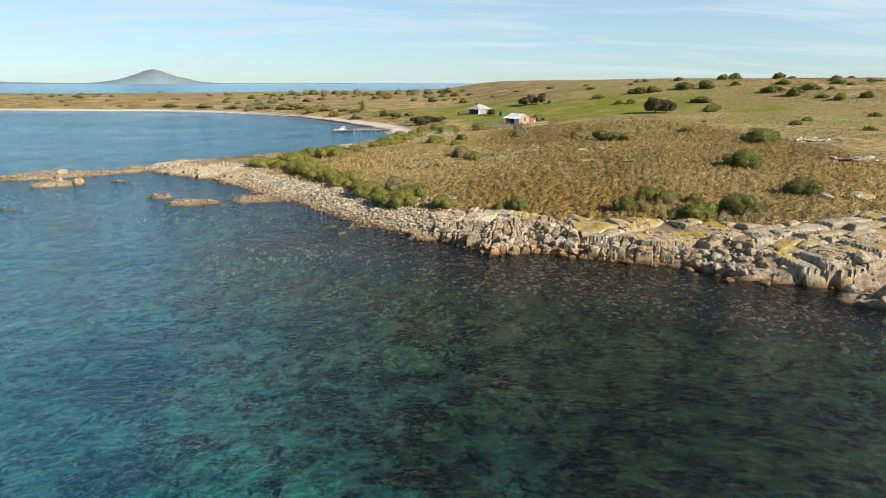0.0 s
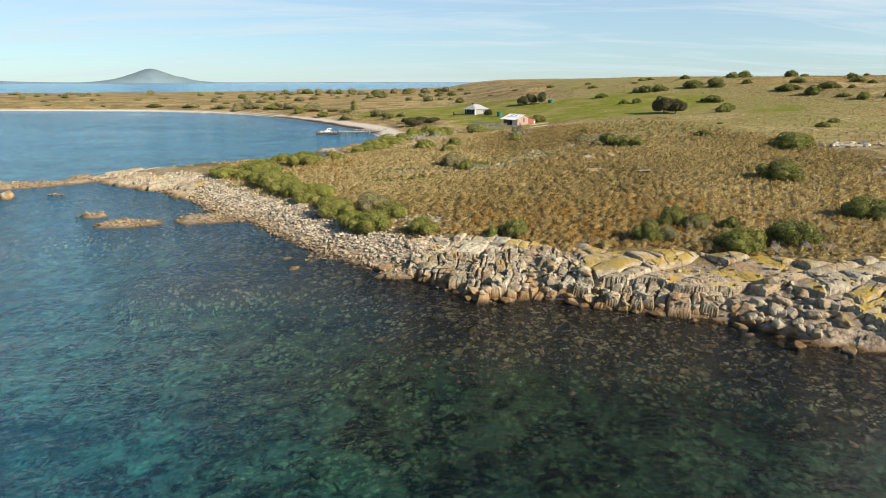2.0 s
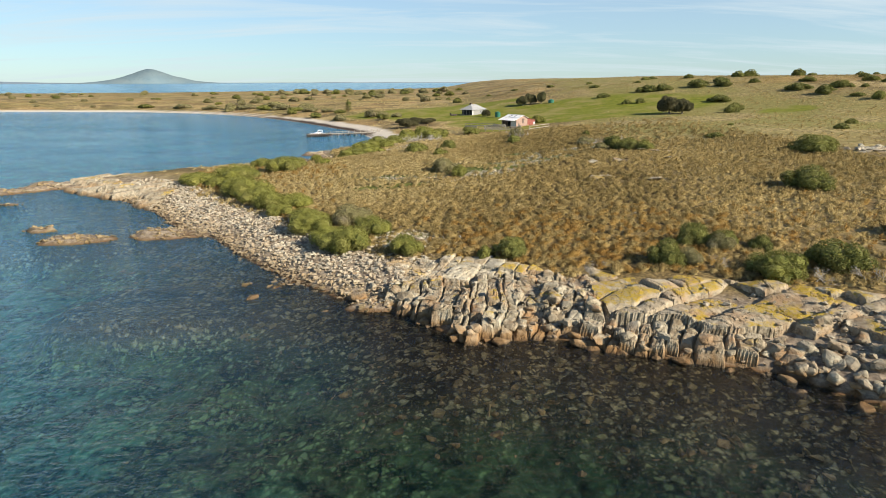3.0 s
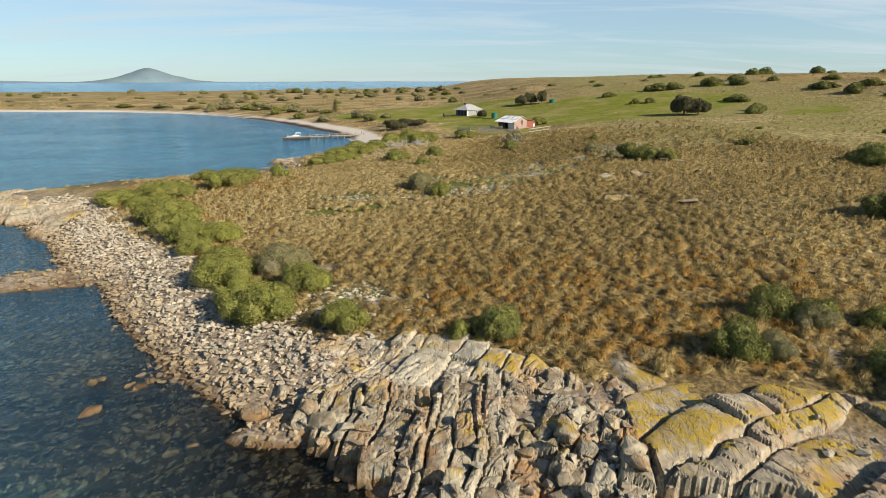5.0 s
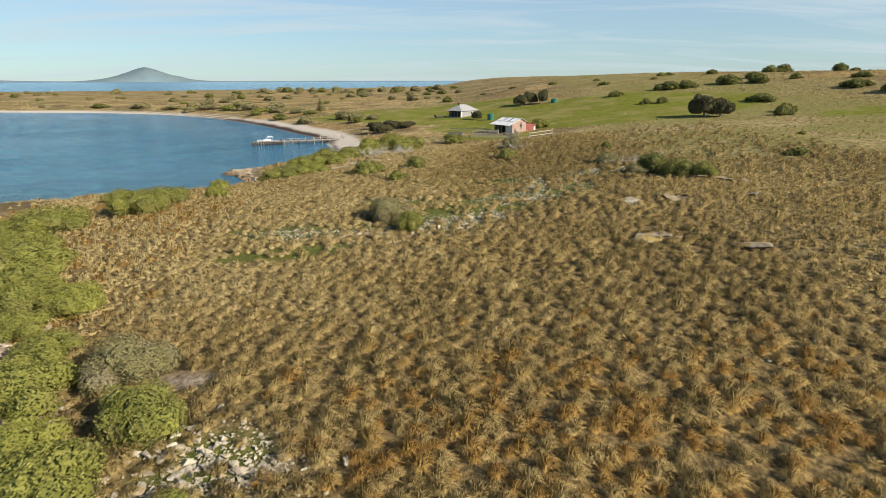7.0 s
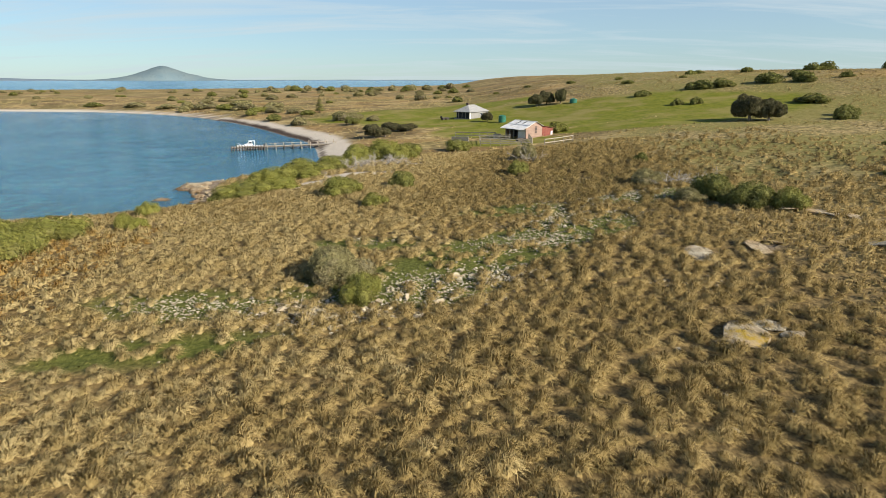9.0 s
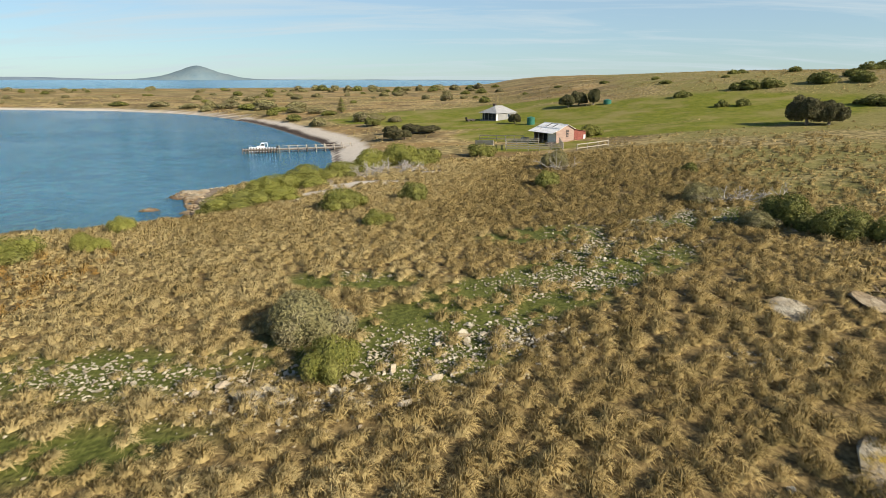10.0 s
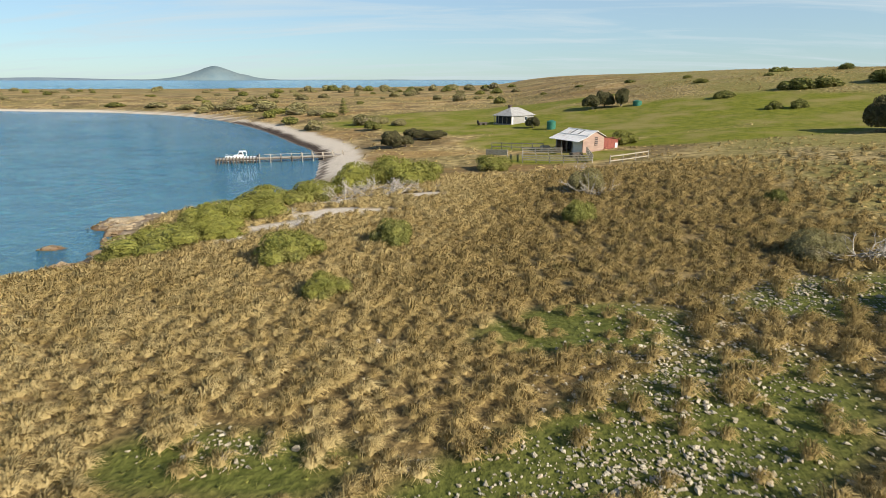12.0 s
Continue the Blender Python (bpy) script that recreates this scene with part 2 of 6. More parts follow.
    # nearly black bed, taking over towards +x
    dark_bed = k.mix(lumps, (0.001, 0.003, 0.002), (0.014, 0.055, 0.022))
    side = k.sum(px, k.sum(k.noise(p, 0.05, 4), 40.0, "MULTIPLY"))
    deep = k.mix(k.span(side, 5, 30), deep, dark_bed)
    weed = k.mix(k.span(side, 8, 34), weed, k.mix(0.75, weed, dark_bed))
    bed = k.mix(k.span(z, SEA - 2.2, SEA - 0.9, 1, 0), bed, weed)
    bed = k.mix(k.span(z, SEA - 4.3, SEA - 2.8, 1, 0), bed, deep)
    thatch = k.mix(k.span(fine, 0.4, 0.72), (0.092, 0.067, 0.030), (0.27, 0.195, 0.085))
    straw = k.mix(k.attr("thatch"), straw, thatch)
    turf = k.mix(k.span(k.noise(p, 1.1, 6, 0.65), 0.42, 0.6), (0.11, 0.09, 0.038), (0.40, 0.31, 0.145))
    turf = k.mix(k.span(wide, 0.36, 0.54, 0, 0.75), turf, k.mix(fine, (0.10, 0.10, 0.024), (0.23, 0.21, 0.062)))
    straw = k.mix(k.attr("turf"), straw, turf)
    colour = k.mix(k.attr("green"), straw, green)
    colour = k.mix(k.attr("herb"), colour, herb)
    colour = k.mix(k.attr("rock"), colour, rock)
    colour = k.mix(k.attr("sand"), colour, sand)
    colour = k.mix(k.attr("wrack"), colour, wrack)
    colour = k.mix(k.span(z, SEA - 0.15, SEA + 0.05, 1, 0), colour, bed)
    k.bump(k.sum(fine, k.sum(mid, 2.0, "MULTIPLY")), 0.7, 0.18)
    return k.done(colour, 0.95, gloss=0.1)


def water_material():
    k = Nodes("sea_water")
    p = k.place()
    ripple = k.noise(k.stretch(p, (0.7, 1.5, 1.0), 0.5), 1.25, 5, 0.65, 0.4)
    swell = k.noise(k.stretch(p, (0.5, 1.2, 1.0), 0.7), 0.22, 3, 0.5, 0.3)
    gust = k.noise(k.stretch(p, (1.0, 2.4, 1.0), 0.4), 0.012, 4, 0.6, 1.2)
    fine = k.noise(k.stretch(p, (0.8, 1.4, 1.0), 0.3), 2.6, 4, 0.6, 0.3)
    ripple = k.sum(ripple, k.sum(fine, 0.7, "MULTIPLY"))
    h = k.sum(k.sum(ripple, k.span(gust, 0.3, 0.7, 0.35, 1.2), "MULTIPLY"), k.sum(swell, 1.6, "MULTIPLY"))
    normal = k.bump(h, 0.9, 0.42)
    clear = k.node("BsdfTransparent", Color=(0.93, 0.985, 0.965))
    # blue diffuse part: scattered light and sky reflection put into the colour
    blue_body = k.node("BsdfDiffuse", Color=(0.04, 0.22, 0.37))
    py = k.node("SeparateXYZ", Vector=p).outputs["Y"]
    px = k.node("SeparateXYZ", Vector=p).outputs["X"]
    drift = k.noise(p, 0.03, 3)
    blue_share = k.sum(k.span(k.sum(py, k.sum(drift, 60.0, "MULTIPLY")), 130, 200, 0.0, 0.58), k.span(k.sum(k.sum(drift, 30.0, "MULTIPLY"), px, "SUBTRACT"), 16, 74, 0.0, 0.46), "MAXIMUM")
    body = k.node("MixShader", Fac=blue_share)
    k.l.new(clear.outputs[0], body.inputs[1]), k.l.new(blue_body.outputs[0], body.inputs[2])
    shine = k.node("BsdfGlossy", Color=(0.78, 0.90, 1.0), Roughness=0.08, Normal=normal)
    calm = k.node("Bump", Height=h)
    calm.inputs["Strength"].default_value, calm.inputs["Distance"].default_value = 0.62, 0.36
    fres = k.node("Fresnel", IOR=1.25, Normal=calm.outputs[0])
    top = k.node("MixShader", Fac=fres.outputs[0])
    k.l.new(body.outputs[0], top.inputs[1]), k.l.new(shine.outputs[0], top.inputs[2])
    k.l.new(top.outputs[0], k.n["Material Output"].inputs["Surface"])
    return k.m


def stone_material(name, dark, light, warm, lichen=0.0, own=False, mixed=0.6, tone=1.0, wet=(0.35, 0.95), weed=(0.20, 0.115, 0.045)):
    """Weathered coastal rock, brown below the tide line, with yellow lichen on the tops where asked."""
    k = Nodes(name)
    p = k.place()
    z = k.node("SeparateXYZ", Vector=p).outputs["Z"]
    up = k.node("SeparateXYZ", Vector=k.n.new("ShaderNodeNewGeometry").outputs["Normal"]).outputs["Z"]
    fine, mid = k.noise(p, 9.0, 6, 0.65), k.noise(p, 1.3, 5)
    seam = k.noise(k.stretch(p, (2.4, 0.9, 2.0), 0.35), 1.6, 6, 0.7, 0.6)
    c = k.mix(k.span(mid, 0.35, 0.65), dark, light)
    c = k.mix(k.span(k.noise(p, 0.5, 4), 0.48, 0.66, 0, 0.85), c, warm)
    c = k.mix(k.span(seam, 0.52, 0.66, 0, 0.6), c, (0.045, 0.036, 0.027))
    c = k.mix(k.span(fine, 0.55, 0.78, 0, 0.55), c, (0.07, 0.055, 0.042))
    lines = k.noise(k.stretch(p, (1.5, 0.35, 1.0), 0.3), 1.0, 4, 0.55, 0.35)
    crack = k.span(k.sum(k.sum(lines, 0.5, "SUBTRACT"), 0.0, "ABSOLUTE"), 0.0, 0.012, 1, 0) if lichen else 0.0
    c = k.mix(k.sum(crack, 0.65, "MULTIPLY"), c, (0.04, 0.032, 0.024))
    r = k.lot() if own else k.n.new("ShaderNodeNewGeometry").outputs["Random Per Island"]
    c = k.mix(k.span(r, 0, 1, 0.0, mixed), c, k.ramp(r, [(q, tuple(tone * v for v in c_)) for q, c_ in ((0.0, (0.32, 0.29, 0.215)), (0.35, (0.17, 0.147, 0.098)), (0.6, (0.265, 0.175, 0.09)), (0.75, (0.29, 0.262, 0.19)), (1.0, (0.36, 0.33, 0.25)))]))
    if lichen:
        spots = k.sum(k.span(k.noise(p, 0.30, 6, 0.62), 0.60 - 0.14 * lichen, 0.66 - 0.14 * lichen), k.span(up, 0.45, 0.8), "MULTIPLY")
        spots = k.sum(spots, k.span(z, SEA + 0.9, SEA + 1.5), "MULTIPLY")
        spots = k.sum(spots, k.span(k.noise(p, 2.6, 6, 0.7), 0.36, 0.54), "MULTIPLY")
        c = k.mix(k.sum(spots, 0.92, "MULTIPLY"), c, k.mix(fine, (0.26, 0.17, 0.012), (0.46, 0.32, 0.03)))
    tide = 0.0 if mixed < 0.2 else k.span(k.sum(z, k.sum(mid, 0.5, "MULTIPLY")), SEA + wet[0], SEA + wet[1], 1, 0)
    c = k.mix(k.sum(tide, 0.8, "MULTIPLY"), c, k.mix(k.span(z, SEA - 0.1, SEA + 0.5), (0.04, 0.022, 0.010), weed))
    k.bump(k.sum(k.sum(fine, k.sum(seam, 1.6, "MULTIPLY")), k.sum(crack, -1.2, "MULTIPLY")), 0.8, 0.09)
    return k.done(c, 0.9, gloss=0.2)


def grass_material():
    k = Nodes("tussock_straw")
    t = k.attr("tint")
    c = k.ramp(t, [(0.0, (0.165, 0.14, 0.05)), (0.25, (0.325, 0.245, 0.098)), (0.5, (0.475, 0.365, 0.155)), (0.7, (0.59, 0.475, 0.23)), (0.85, (0.42, 0.275, 0.082)), (1.0, (0.34, 0.19, 0.046))])
    r = k.n.new("ShaderNodeNewGeometry").outputs["Random Per Island"]
    c = k.mix(k.span(r, 0, 1, 0.0, 0.12), c, k.mix(r, (0.2, 0.15, 0.0549), (0.599, 0.469, 0.239)))
    lock = k.node("CombineXYZ", X=k.attr("strand"), Y=k.sum(t, 40.0, "MULTIPLY"), Z=k.sum(k.node("SeparateXYZ", Vector=k.place()).outputs["Z"], 0.6, "MULTIPLY")).outputs[0]
    streak = k.noise(lock, 3.2, 4, 0.7)
    c = k.mix(k.span(streak, 0.40, 0.60, 0.16, 0), c, (0.16, 0.115, 0.0449))
    c = k.mix(k.span(streak, 0.55, 0.72, 0, 0.16), c, (0.599, 0.469, 0.239))
    k.bump(streak, 0.3, 0.03)
    thin = k.node("BsdfTranslucent", Color=c)
    k.done(c, 0.9, gloss=0.15)
    mixed = k.node("MixShader", Fac=0.3)
    k.l.new(k.b.outputs[0], mixed.inputs[1]), k.l.new(thin.outputs[0], mixed.inputs[2])
    k.l.new(mixed.outputs[0], k.n["Material Output"].inputs["Surface"])
    return k.m


def leaf_material(name, dark, light, odd):
    k = Nodes(name)
    r = k.n.new("ShaderNodeNewGeometry").outputs["Random Per Island"]
    c = k.mix(r, dark, light)
    c = k.mix(k.span(k.noise(k.place(True), 1.8, 4), 0.5, 0.68, 0, 0.7), c, odd)
    c = k.mix(k.span(k.lot(), 0, 1, 0.1, 0.6), c, k.mix(k.lot(), tuple(0.8 * v for v in odd), light))
    thin = k.node("BsdfTranslucent", Color=c)
    k.done(c, 0.65, gloss=0.25)
    mixed = k.node("MixShader", Fac=0.18)
    k.l.new(k.b.outputs[0], mixed.inputs[1]), k.l.new(thin.outputs[0], mixed.inputs[2])
    k.l.new(mixed.outputs[0], k.n["Material Output"].inputs["Surface"])
    return k.m


def plain_material(name, a, b, scale=3.0, rough=0.7, metal=0.0, grain=(1, 1, 1), bump=0.2):
    """Two tones of one surface, mottled at two scales."""
    k = Nodes(name)
    p = k.place(True)
    n1, n2 = k.noise(k.stretch(p, grain), scale, 5), k.noise(p, scale * 6, 4)
    c = k.mix(k.span(n1, 0.35, 0.65), a, b)
    c = k.mix(k.span(n2, 0.55, 0.75, 0, 0.4), c, tuple(0.5 * v for v in a))
    k.bump(k.sum(n1, n2), bump, 0.02)
    return k.done(c, rough, metal)


def sheet_material(name, a, b, rust, pitch=9.0, axis="X"):
    """Corrugated iron: ribs every tenth of a metre or so, with rust streaks."""
    k = Nodes(name)
    p = k.place(True)
    wave = k.node("TexWave", Vector=p, Scale=pitch)
    wave.bands_direction = axis
    n = k.noise(k.stretch(p, (1.2, 1.2, 0.3)), 1.6, 5)
    c = k.mix(k.span(n, 0.35, 0.65), a, b)
    c = k.mix(k.span(k.noise(p, 0.8, 6, 0.7), 0.56, 0.68, 0, 0.7), c, rust)
    k.bump(wave.outputs["Fac"], 0.5, 0.03)
    return k.done(c, 0.55, gloss=0.4)


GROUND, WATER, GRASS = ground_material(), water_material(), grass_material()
COBBLE = stone_material("cobble_stone", (0.28, 0.243, 0.185), (0.47, 0.42, 0.325), (0.37, 0.30, 0.20), tone=1.35, wet=(0.55, 1.2), weed=(0.28, 0.205, 0.11))
LOOSE_COBBLE = stone_material("loose_cobble", (0.28, 0.243, 0.185), (0.47, 0.42, 0.325), (0.37, 0.30, 0.20), own=True, tone=1.35, wet=(0.55, 1.2), weed=(0.28, 0.205, 0.11))
BEDROCK = stone_material("shore_bedrock", (0.16, 0.126, 0.08), (0.43, 0.378, 0.27), (0.34, 0.185, 0.078), 0.2, True, 0.5, 1.1, (0.55, 1.15), (0.27, 0.15, 0.055))
PALE_ROCK = stone_material("pale_bedrock", (0.23, 0.198, 0.14), (0.50, 0.452, 0.34), (0.40, 0.28, 0.14), 0.25, True, 0.4, 1.3)
LICHEN_ROCK = stone_material("lichen_bedrock", (0.22, 0.175, 0.115), (0.46, 0.385, 0.27), (0.38, 0.235, 0.115), 1.0, True, 0.3, 1.05, (0.75, 1.4), (0.30, 0.17, 0.065))
OUTER_ROCK = stone_material("outer_bedrock", (0.21, 0.18, 0.125), (0.42, 0.365, 0.265), (0.33, 0.23, 0.13), 0.6, False, 0.35, 1.1)
REEF_STONE = stone_material("reef_stone", (0.14, 0.11, 0.06), (0.36, 0.285, 0.16), (0.30, 0.20, 0.09), wet=(0.3, 1.4), weed=(0.26, 0.185, 0.085))
RUBBLE = stone_material("shore_rubble_stone", (0.18, 0.15, 0.11), (0.37, 0.325, 0.25), (0.29, 0.19, 0.10), tone=1.15)
BED_STONE = stone_material("sea_bed_stone", (0.07, 0.05, 0.024), (0.36, 0.25, 0.11), (0.20, 0.14, 0.06), mixed=0.12)
LOOSE_STONE = stone_material("loose_field_stone", (0.30, 0.27, 0.20), (0.58, 0.53, 0.42), (0.45, 0.40, 0.29), own=True, tone=1.35)
PALE_STONE = stone_material("pale_field_stone", (0.30, 0.27, 0.20), (0.58, 0.53, 0.42), (0.45, 0.40, 0.29), tone=1.35)
LEAF_BRIGHT = leaf_material("coastal_leaf", (0.095, 0.112, 0.02), (0.26, 0.26, 0.055), (0.205, 0.185, 0.065))
LEAF_DARK = leaf_material("dark_leaf", (0.065, 0.085, 0.019), (0.265, 0.265, 0.066), (0.14, 0.13, 0.05))
LEAF_GREY = leaf_material("grey_leaf", (0.12, 0.112, 0.04), (0.30, 0.275, 0.115), (0.28, 0.235, 0.165))
LEAF_TREE = leaf_material("tree_leaf", (0.05, 0.055, 0.024), (0.135, 0.13, 0.055), (0.14, 0.11, 0.06))
BARK = plain_material("grey_bark", (0.16, 0.13, 0.10), (0.30, 0.26, 0.21), 6, 0.9, 0, (1, 1, 0.2))
DEAD_WOOD = plain_material("bleached_wood", (0.26, 0.235, 0.20), (0.44, 0.41, 0.36), 6, 0.9, 0, (1, 1, 0.3))
OLD_TIMBER = plain_material("weathered_timber", (0.22, 0.19, 0.15), (0.42, 0.38, 0.32), 5, 0.9, 0, (1, 1, 0.15))
DARK_TIMBER = plain_material("tarred_timber", (0.05, 0.042, 0.035), (0.13, 0.11, 0.09), 5, 0.9, 0, (1, 1, 0.2))
PALE_RAIL = plain_material("silvered_rail", (0.28, 0.25, 0.19), (0.42, 0.38, 0.30), 5, 0.9, 0, (0.2, 1, 1))
WHITE_IRON = sheet_material("white_roof_iron", (0.78, 0.76, 0.72), (0.88, 0.86, 0.82), (0.55, 0.46, 0.38))
GREY_IRON = sheet_material("grey_roof_iron", (0.25, 0.252, 0.25), (0.37, 0.37, 0.36), (0.20, 0.165, 0.14))
RED_IRON = sheet_material("red_wall_iron", (0.187, 0.051, 0.0382), (0.255, 0.0765, 0.0553), (0.153, 0.0765, 0.051))
PINK_WALL = plain_material("faded_red_boards", (0.26, 0.18, 0.145), (0.34, 0.245, 0.20), 2, 0.85, 0, (0.3, 0.3, 2))
WHITE_WALL = plain_material("whitewashed_boards", (0.50, 0.51, 0.52), (0.64, 0.64, 0.64), 2, 0.8, 0, (0.4, 0.4, 2))
GREY_WALL = plain_material("grey_weatherboard", (0.208, 0.208, 0.204), (0.288, 0.288, 0.276), 2, 0.85, 0, (0.3, 0.3, 3))
# near-black: painted shade on bay and verandah walls, plain dark on roof strips, shutter
SHADE = plain_material("near_black", (0.02, 0.022, 0.026), (0.05, 0.05, 0.055), 2, 0.9)
TANK_GREEN = plain_material("green_tank", (0.02, 0.11, 0.075), (0.035, 0.16, 0.11), 2, 0.5)
BRICK_DARK = plain_material("sooty_brick", (0.06, 0.045, 0.04), (0.14, 0.10, 0.08), 4, 0.9)
HULL_WHITE = plain_material("white_gelcoat", (0.78, 0.79, 0.80), (0.84, 0.85, 0.85), 1, 0.25, bump=0.02)
GLASS_DARK = plain_material("tinted_glass", (0.02, 0.03, 0.04), (0.03, 0.04, 0.05), 1, 0.08, bump=0.0)
# both far colours carry the blue haze of distance
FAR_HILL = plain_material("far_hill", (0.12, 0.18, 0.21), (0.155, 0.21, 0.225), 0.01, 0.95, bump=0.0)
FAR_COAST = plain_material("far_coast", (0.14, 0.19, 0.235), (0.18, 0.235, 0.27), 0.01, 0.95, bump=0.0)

# ---- helpers for meshes ----
def link(name, bm, material, parent=None, flat=True):
    me = bpy.data.meshes.new(name)
    bm.to_mesh(me)
    bm.free()
    if flat is False:
        for poly in me.polygons:
            poly.use_smooth = True
    me.materials.append(material)
    ob = new(name, me)
    if parent:
        ob.parent = parent
    return ob


def part(name, bm, material, parent, label="", flat=True):
    ob = link(name, bm, material, parent, flat)
    return tagged(ob, label) if label else ob


def thing(name, m, label, category, group=""):
    ob = new(name)
    ob.empty_display_size = 0.2
    ob.matrix_basis = m
    return tagged(ob, label, category, group)


def raw(name, verts, tris, material, tint=None, smooth_faces=False, strand=None, normals=None):
    """One mesh object out of arrays of corners and triangles."""
    me = bpy.data.meshes.new(name)
    me.vertices.add(len(verts))
    me.vertices.foreach_set("co", np.ascontiguousarray(verts, np.float32).ravel())
    n = len(tris)
    me.loops.add(n * 3)
    me.loops.foreach_set("vertex_index", np.ascontiguousarray(tris, np.int32).ravel())
    me.polygons.add(n)
    me.polygons.foreach_set("loop_start", np.arange(0, n * 3, 3, dtype=np.int32))
    me.polygons.foreach_set("use_smooth", np.full(n, smooth_faces))
    me.update(calc_edges=True)
    if tint is not None:
        a = me.attributes.new("tint", "FLOAT", "POINT")
        a.data.foreach_set("value", np.ascontiguousarray(tint, np.float32))
    if strand is not None:
        a = me.attributes.new("strand", "FLOAT", "POINT")
        a.data.foreach_set("value", np.ascontiguousarray(strand, np.float32))
    if normals is not None:
        me.normals_split_custom_set_from_vertices(normals)
    me.materials.append(material)
    return new(name, me)


def scatter(name, shapes, material, pos, size, yaw, which, tint=None):
    """Many small pieces joined into one mesh: shapes are (corners, triangles)."""
    vs, fs, ts, ks, ns, base = [], [], [], [], [], 0
    for i, (v, f, *strand) in enumerate(shapes):
        pick = np.nonzero(which == i)[0]
        if not len(pick):
            continue
        c, s = np.cos(yaw[pick])[:, None], np.sin(yaw[pick])[:, None]
        q = v[None] * size[pick][:, None, :]
        w = np.stack([q[..., 0] * c - q[..., 1] * s, q[..., 0] * s + q[..., 1] * c, q[..., 2]], -1) + pos[pick][:, None]
        vs.append(w.reshape(-1, 3))
        fs.append((f[None] + (base + np.arange(len(pick)) * len(v))[:, None, None]).reshape(-1, 3))
        if tint is not None:
            ts.append(np.repeat(tint[pick], len(v)))
        if len(strand) > 1:
            d = strand[1]
            ns.append(np.stack([d[None, :, 0] * c - d[None, :, 1] * s, d[None, :, 0] * s + d[None, :, 1] * c, np.repeat(d[None, :, 2], len(pick), 0)], -1).reshape(-1, 3))
        if strand:
            ks.append((strand[0][None] + 37.0 * np.arange(len(pick))[:, None] % 991).ravel())
        base += len(pick) * len(v)
    return raw(name, np.concatenate(vs), np.concatenate(fs), material, np.concatenate(ts) if tint is not None else None, bool(ks), np.concatenate(ks) if ks else None, np.concatenate(ns) if ns else None)


def box(bm, x0, y0, z0, x1, y1, z1):
    m = Matrix.LocRotScale(((x0 + x1) / 2, (y0 + y1) / 2, (z0 + z1) / 2), None, (abs(x1 - x0), abs(y1 - y0), abs(z1 - z0)))
    return bmesh.ops.create_cube(bm, size=1.0, matrix=m)["verts"]


def boxes(*sizes, bevel=0.0):
    bm = bmesh.new()
    for s in sizes:
        box(bm, *s)
    if bevel:
        bmesh.ops.bevel(bm, geom=bm.edges[:], offset=bevel, segments=1, affect="EDGES")
    return bm


def bar(bm, a, b, r0, r1=None, sides=6):
    """A tapered round bar from a to b."""
    a, b = Vector(a), Vector(b)
    m = Matrix.Translation((a + b) / 2) @ (b - a).to_track_quat("Z", "Y").to_matrix().to_4x4()
    bmesh.ops.create_cone(bm, cap_ends=True, segments=sides, radius1=r0, radius2=r0 if r1 is None else r1, depth=(b - a).length, matrix=m)


def solid(rng, n=16, flat=0.6, box_like=0.5):
    """An angular stone about 2 across: the hull of points between a ball and a box."""
    bm = bmesh.new()
    for _ in range(n):
        d = Vector((rng.gauss(0, 1), rng.gauss(0, 1), rng.gauss(0, 1))).normalized()
        q = d / max(abs(d.x), abs(d.y), abs(d.z))
        v = d.lerp(q, box_like) * rng.uniform(0.85, 1.05)
        bm.verts.new((v.x, v.y, v.z * flat))
    out = bmesh.ops.convex_hull(bm, input=bm.verts[:])
    bmesh.ops.delete(bm, geom=[g for g in out["geom_interior"] if isinstance(g, bmesh.types.BMVert)], context="VERTS")
    bmesh.ops.triangulate(bm, faces=bm.faces[:])
    bmesh.ops.recalc_face_normals(bm, faces=bm.faces[:])
    return bm


def arrays(bm):
    bm.verts.ensure_lookup_table()
    bm.verts.index_update()
    v = np.array([x.co[:] for x in bm.verts])
    f = np.array([[q.index for q in p.verts] for p in bm.faces])
    bm.free()
    return v, f


# ---- ground, sea and distance ----
def spaced(parts):
    """Grid lines: (from, to, step) one after another."""
    out = []
    for a, b, step in parts:
        n = max(1, round((b - a) / step))
        out += [a + (b - a) * i / n for i in range(n)]
    return np.array(out + [parts[-1][1]])


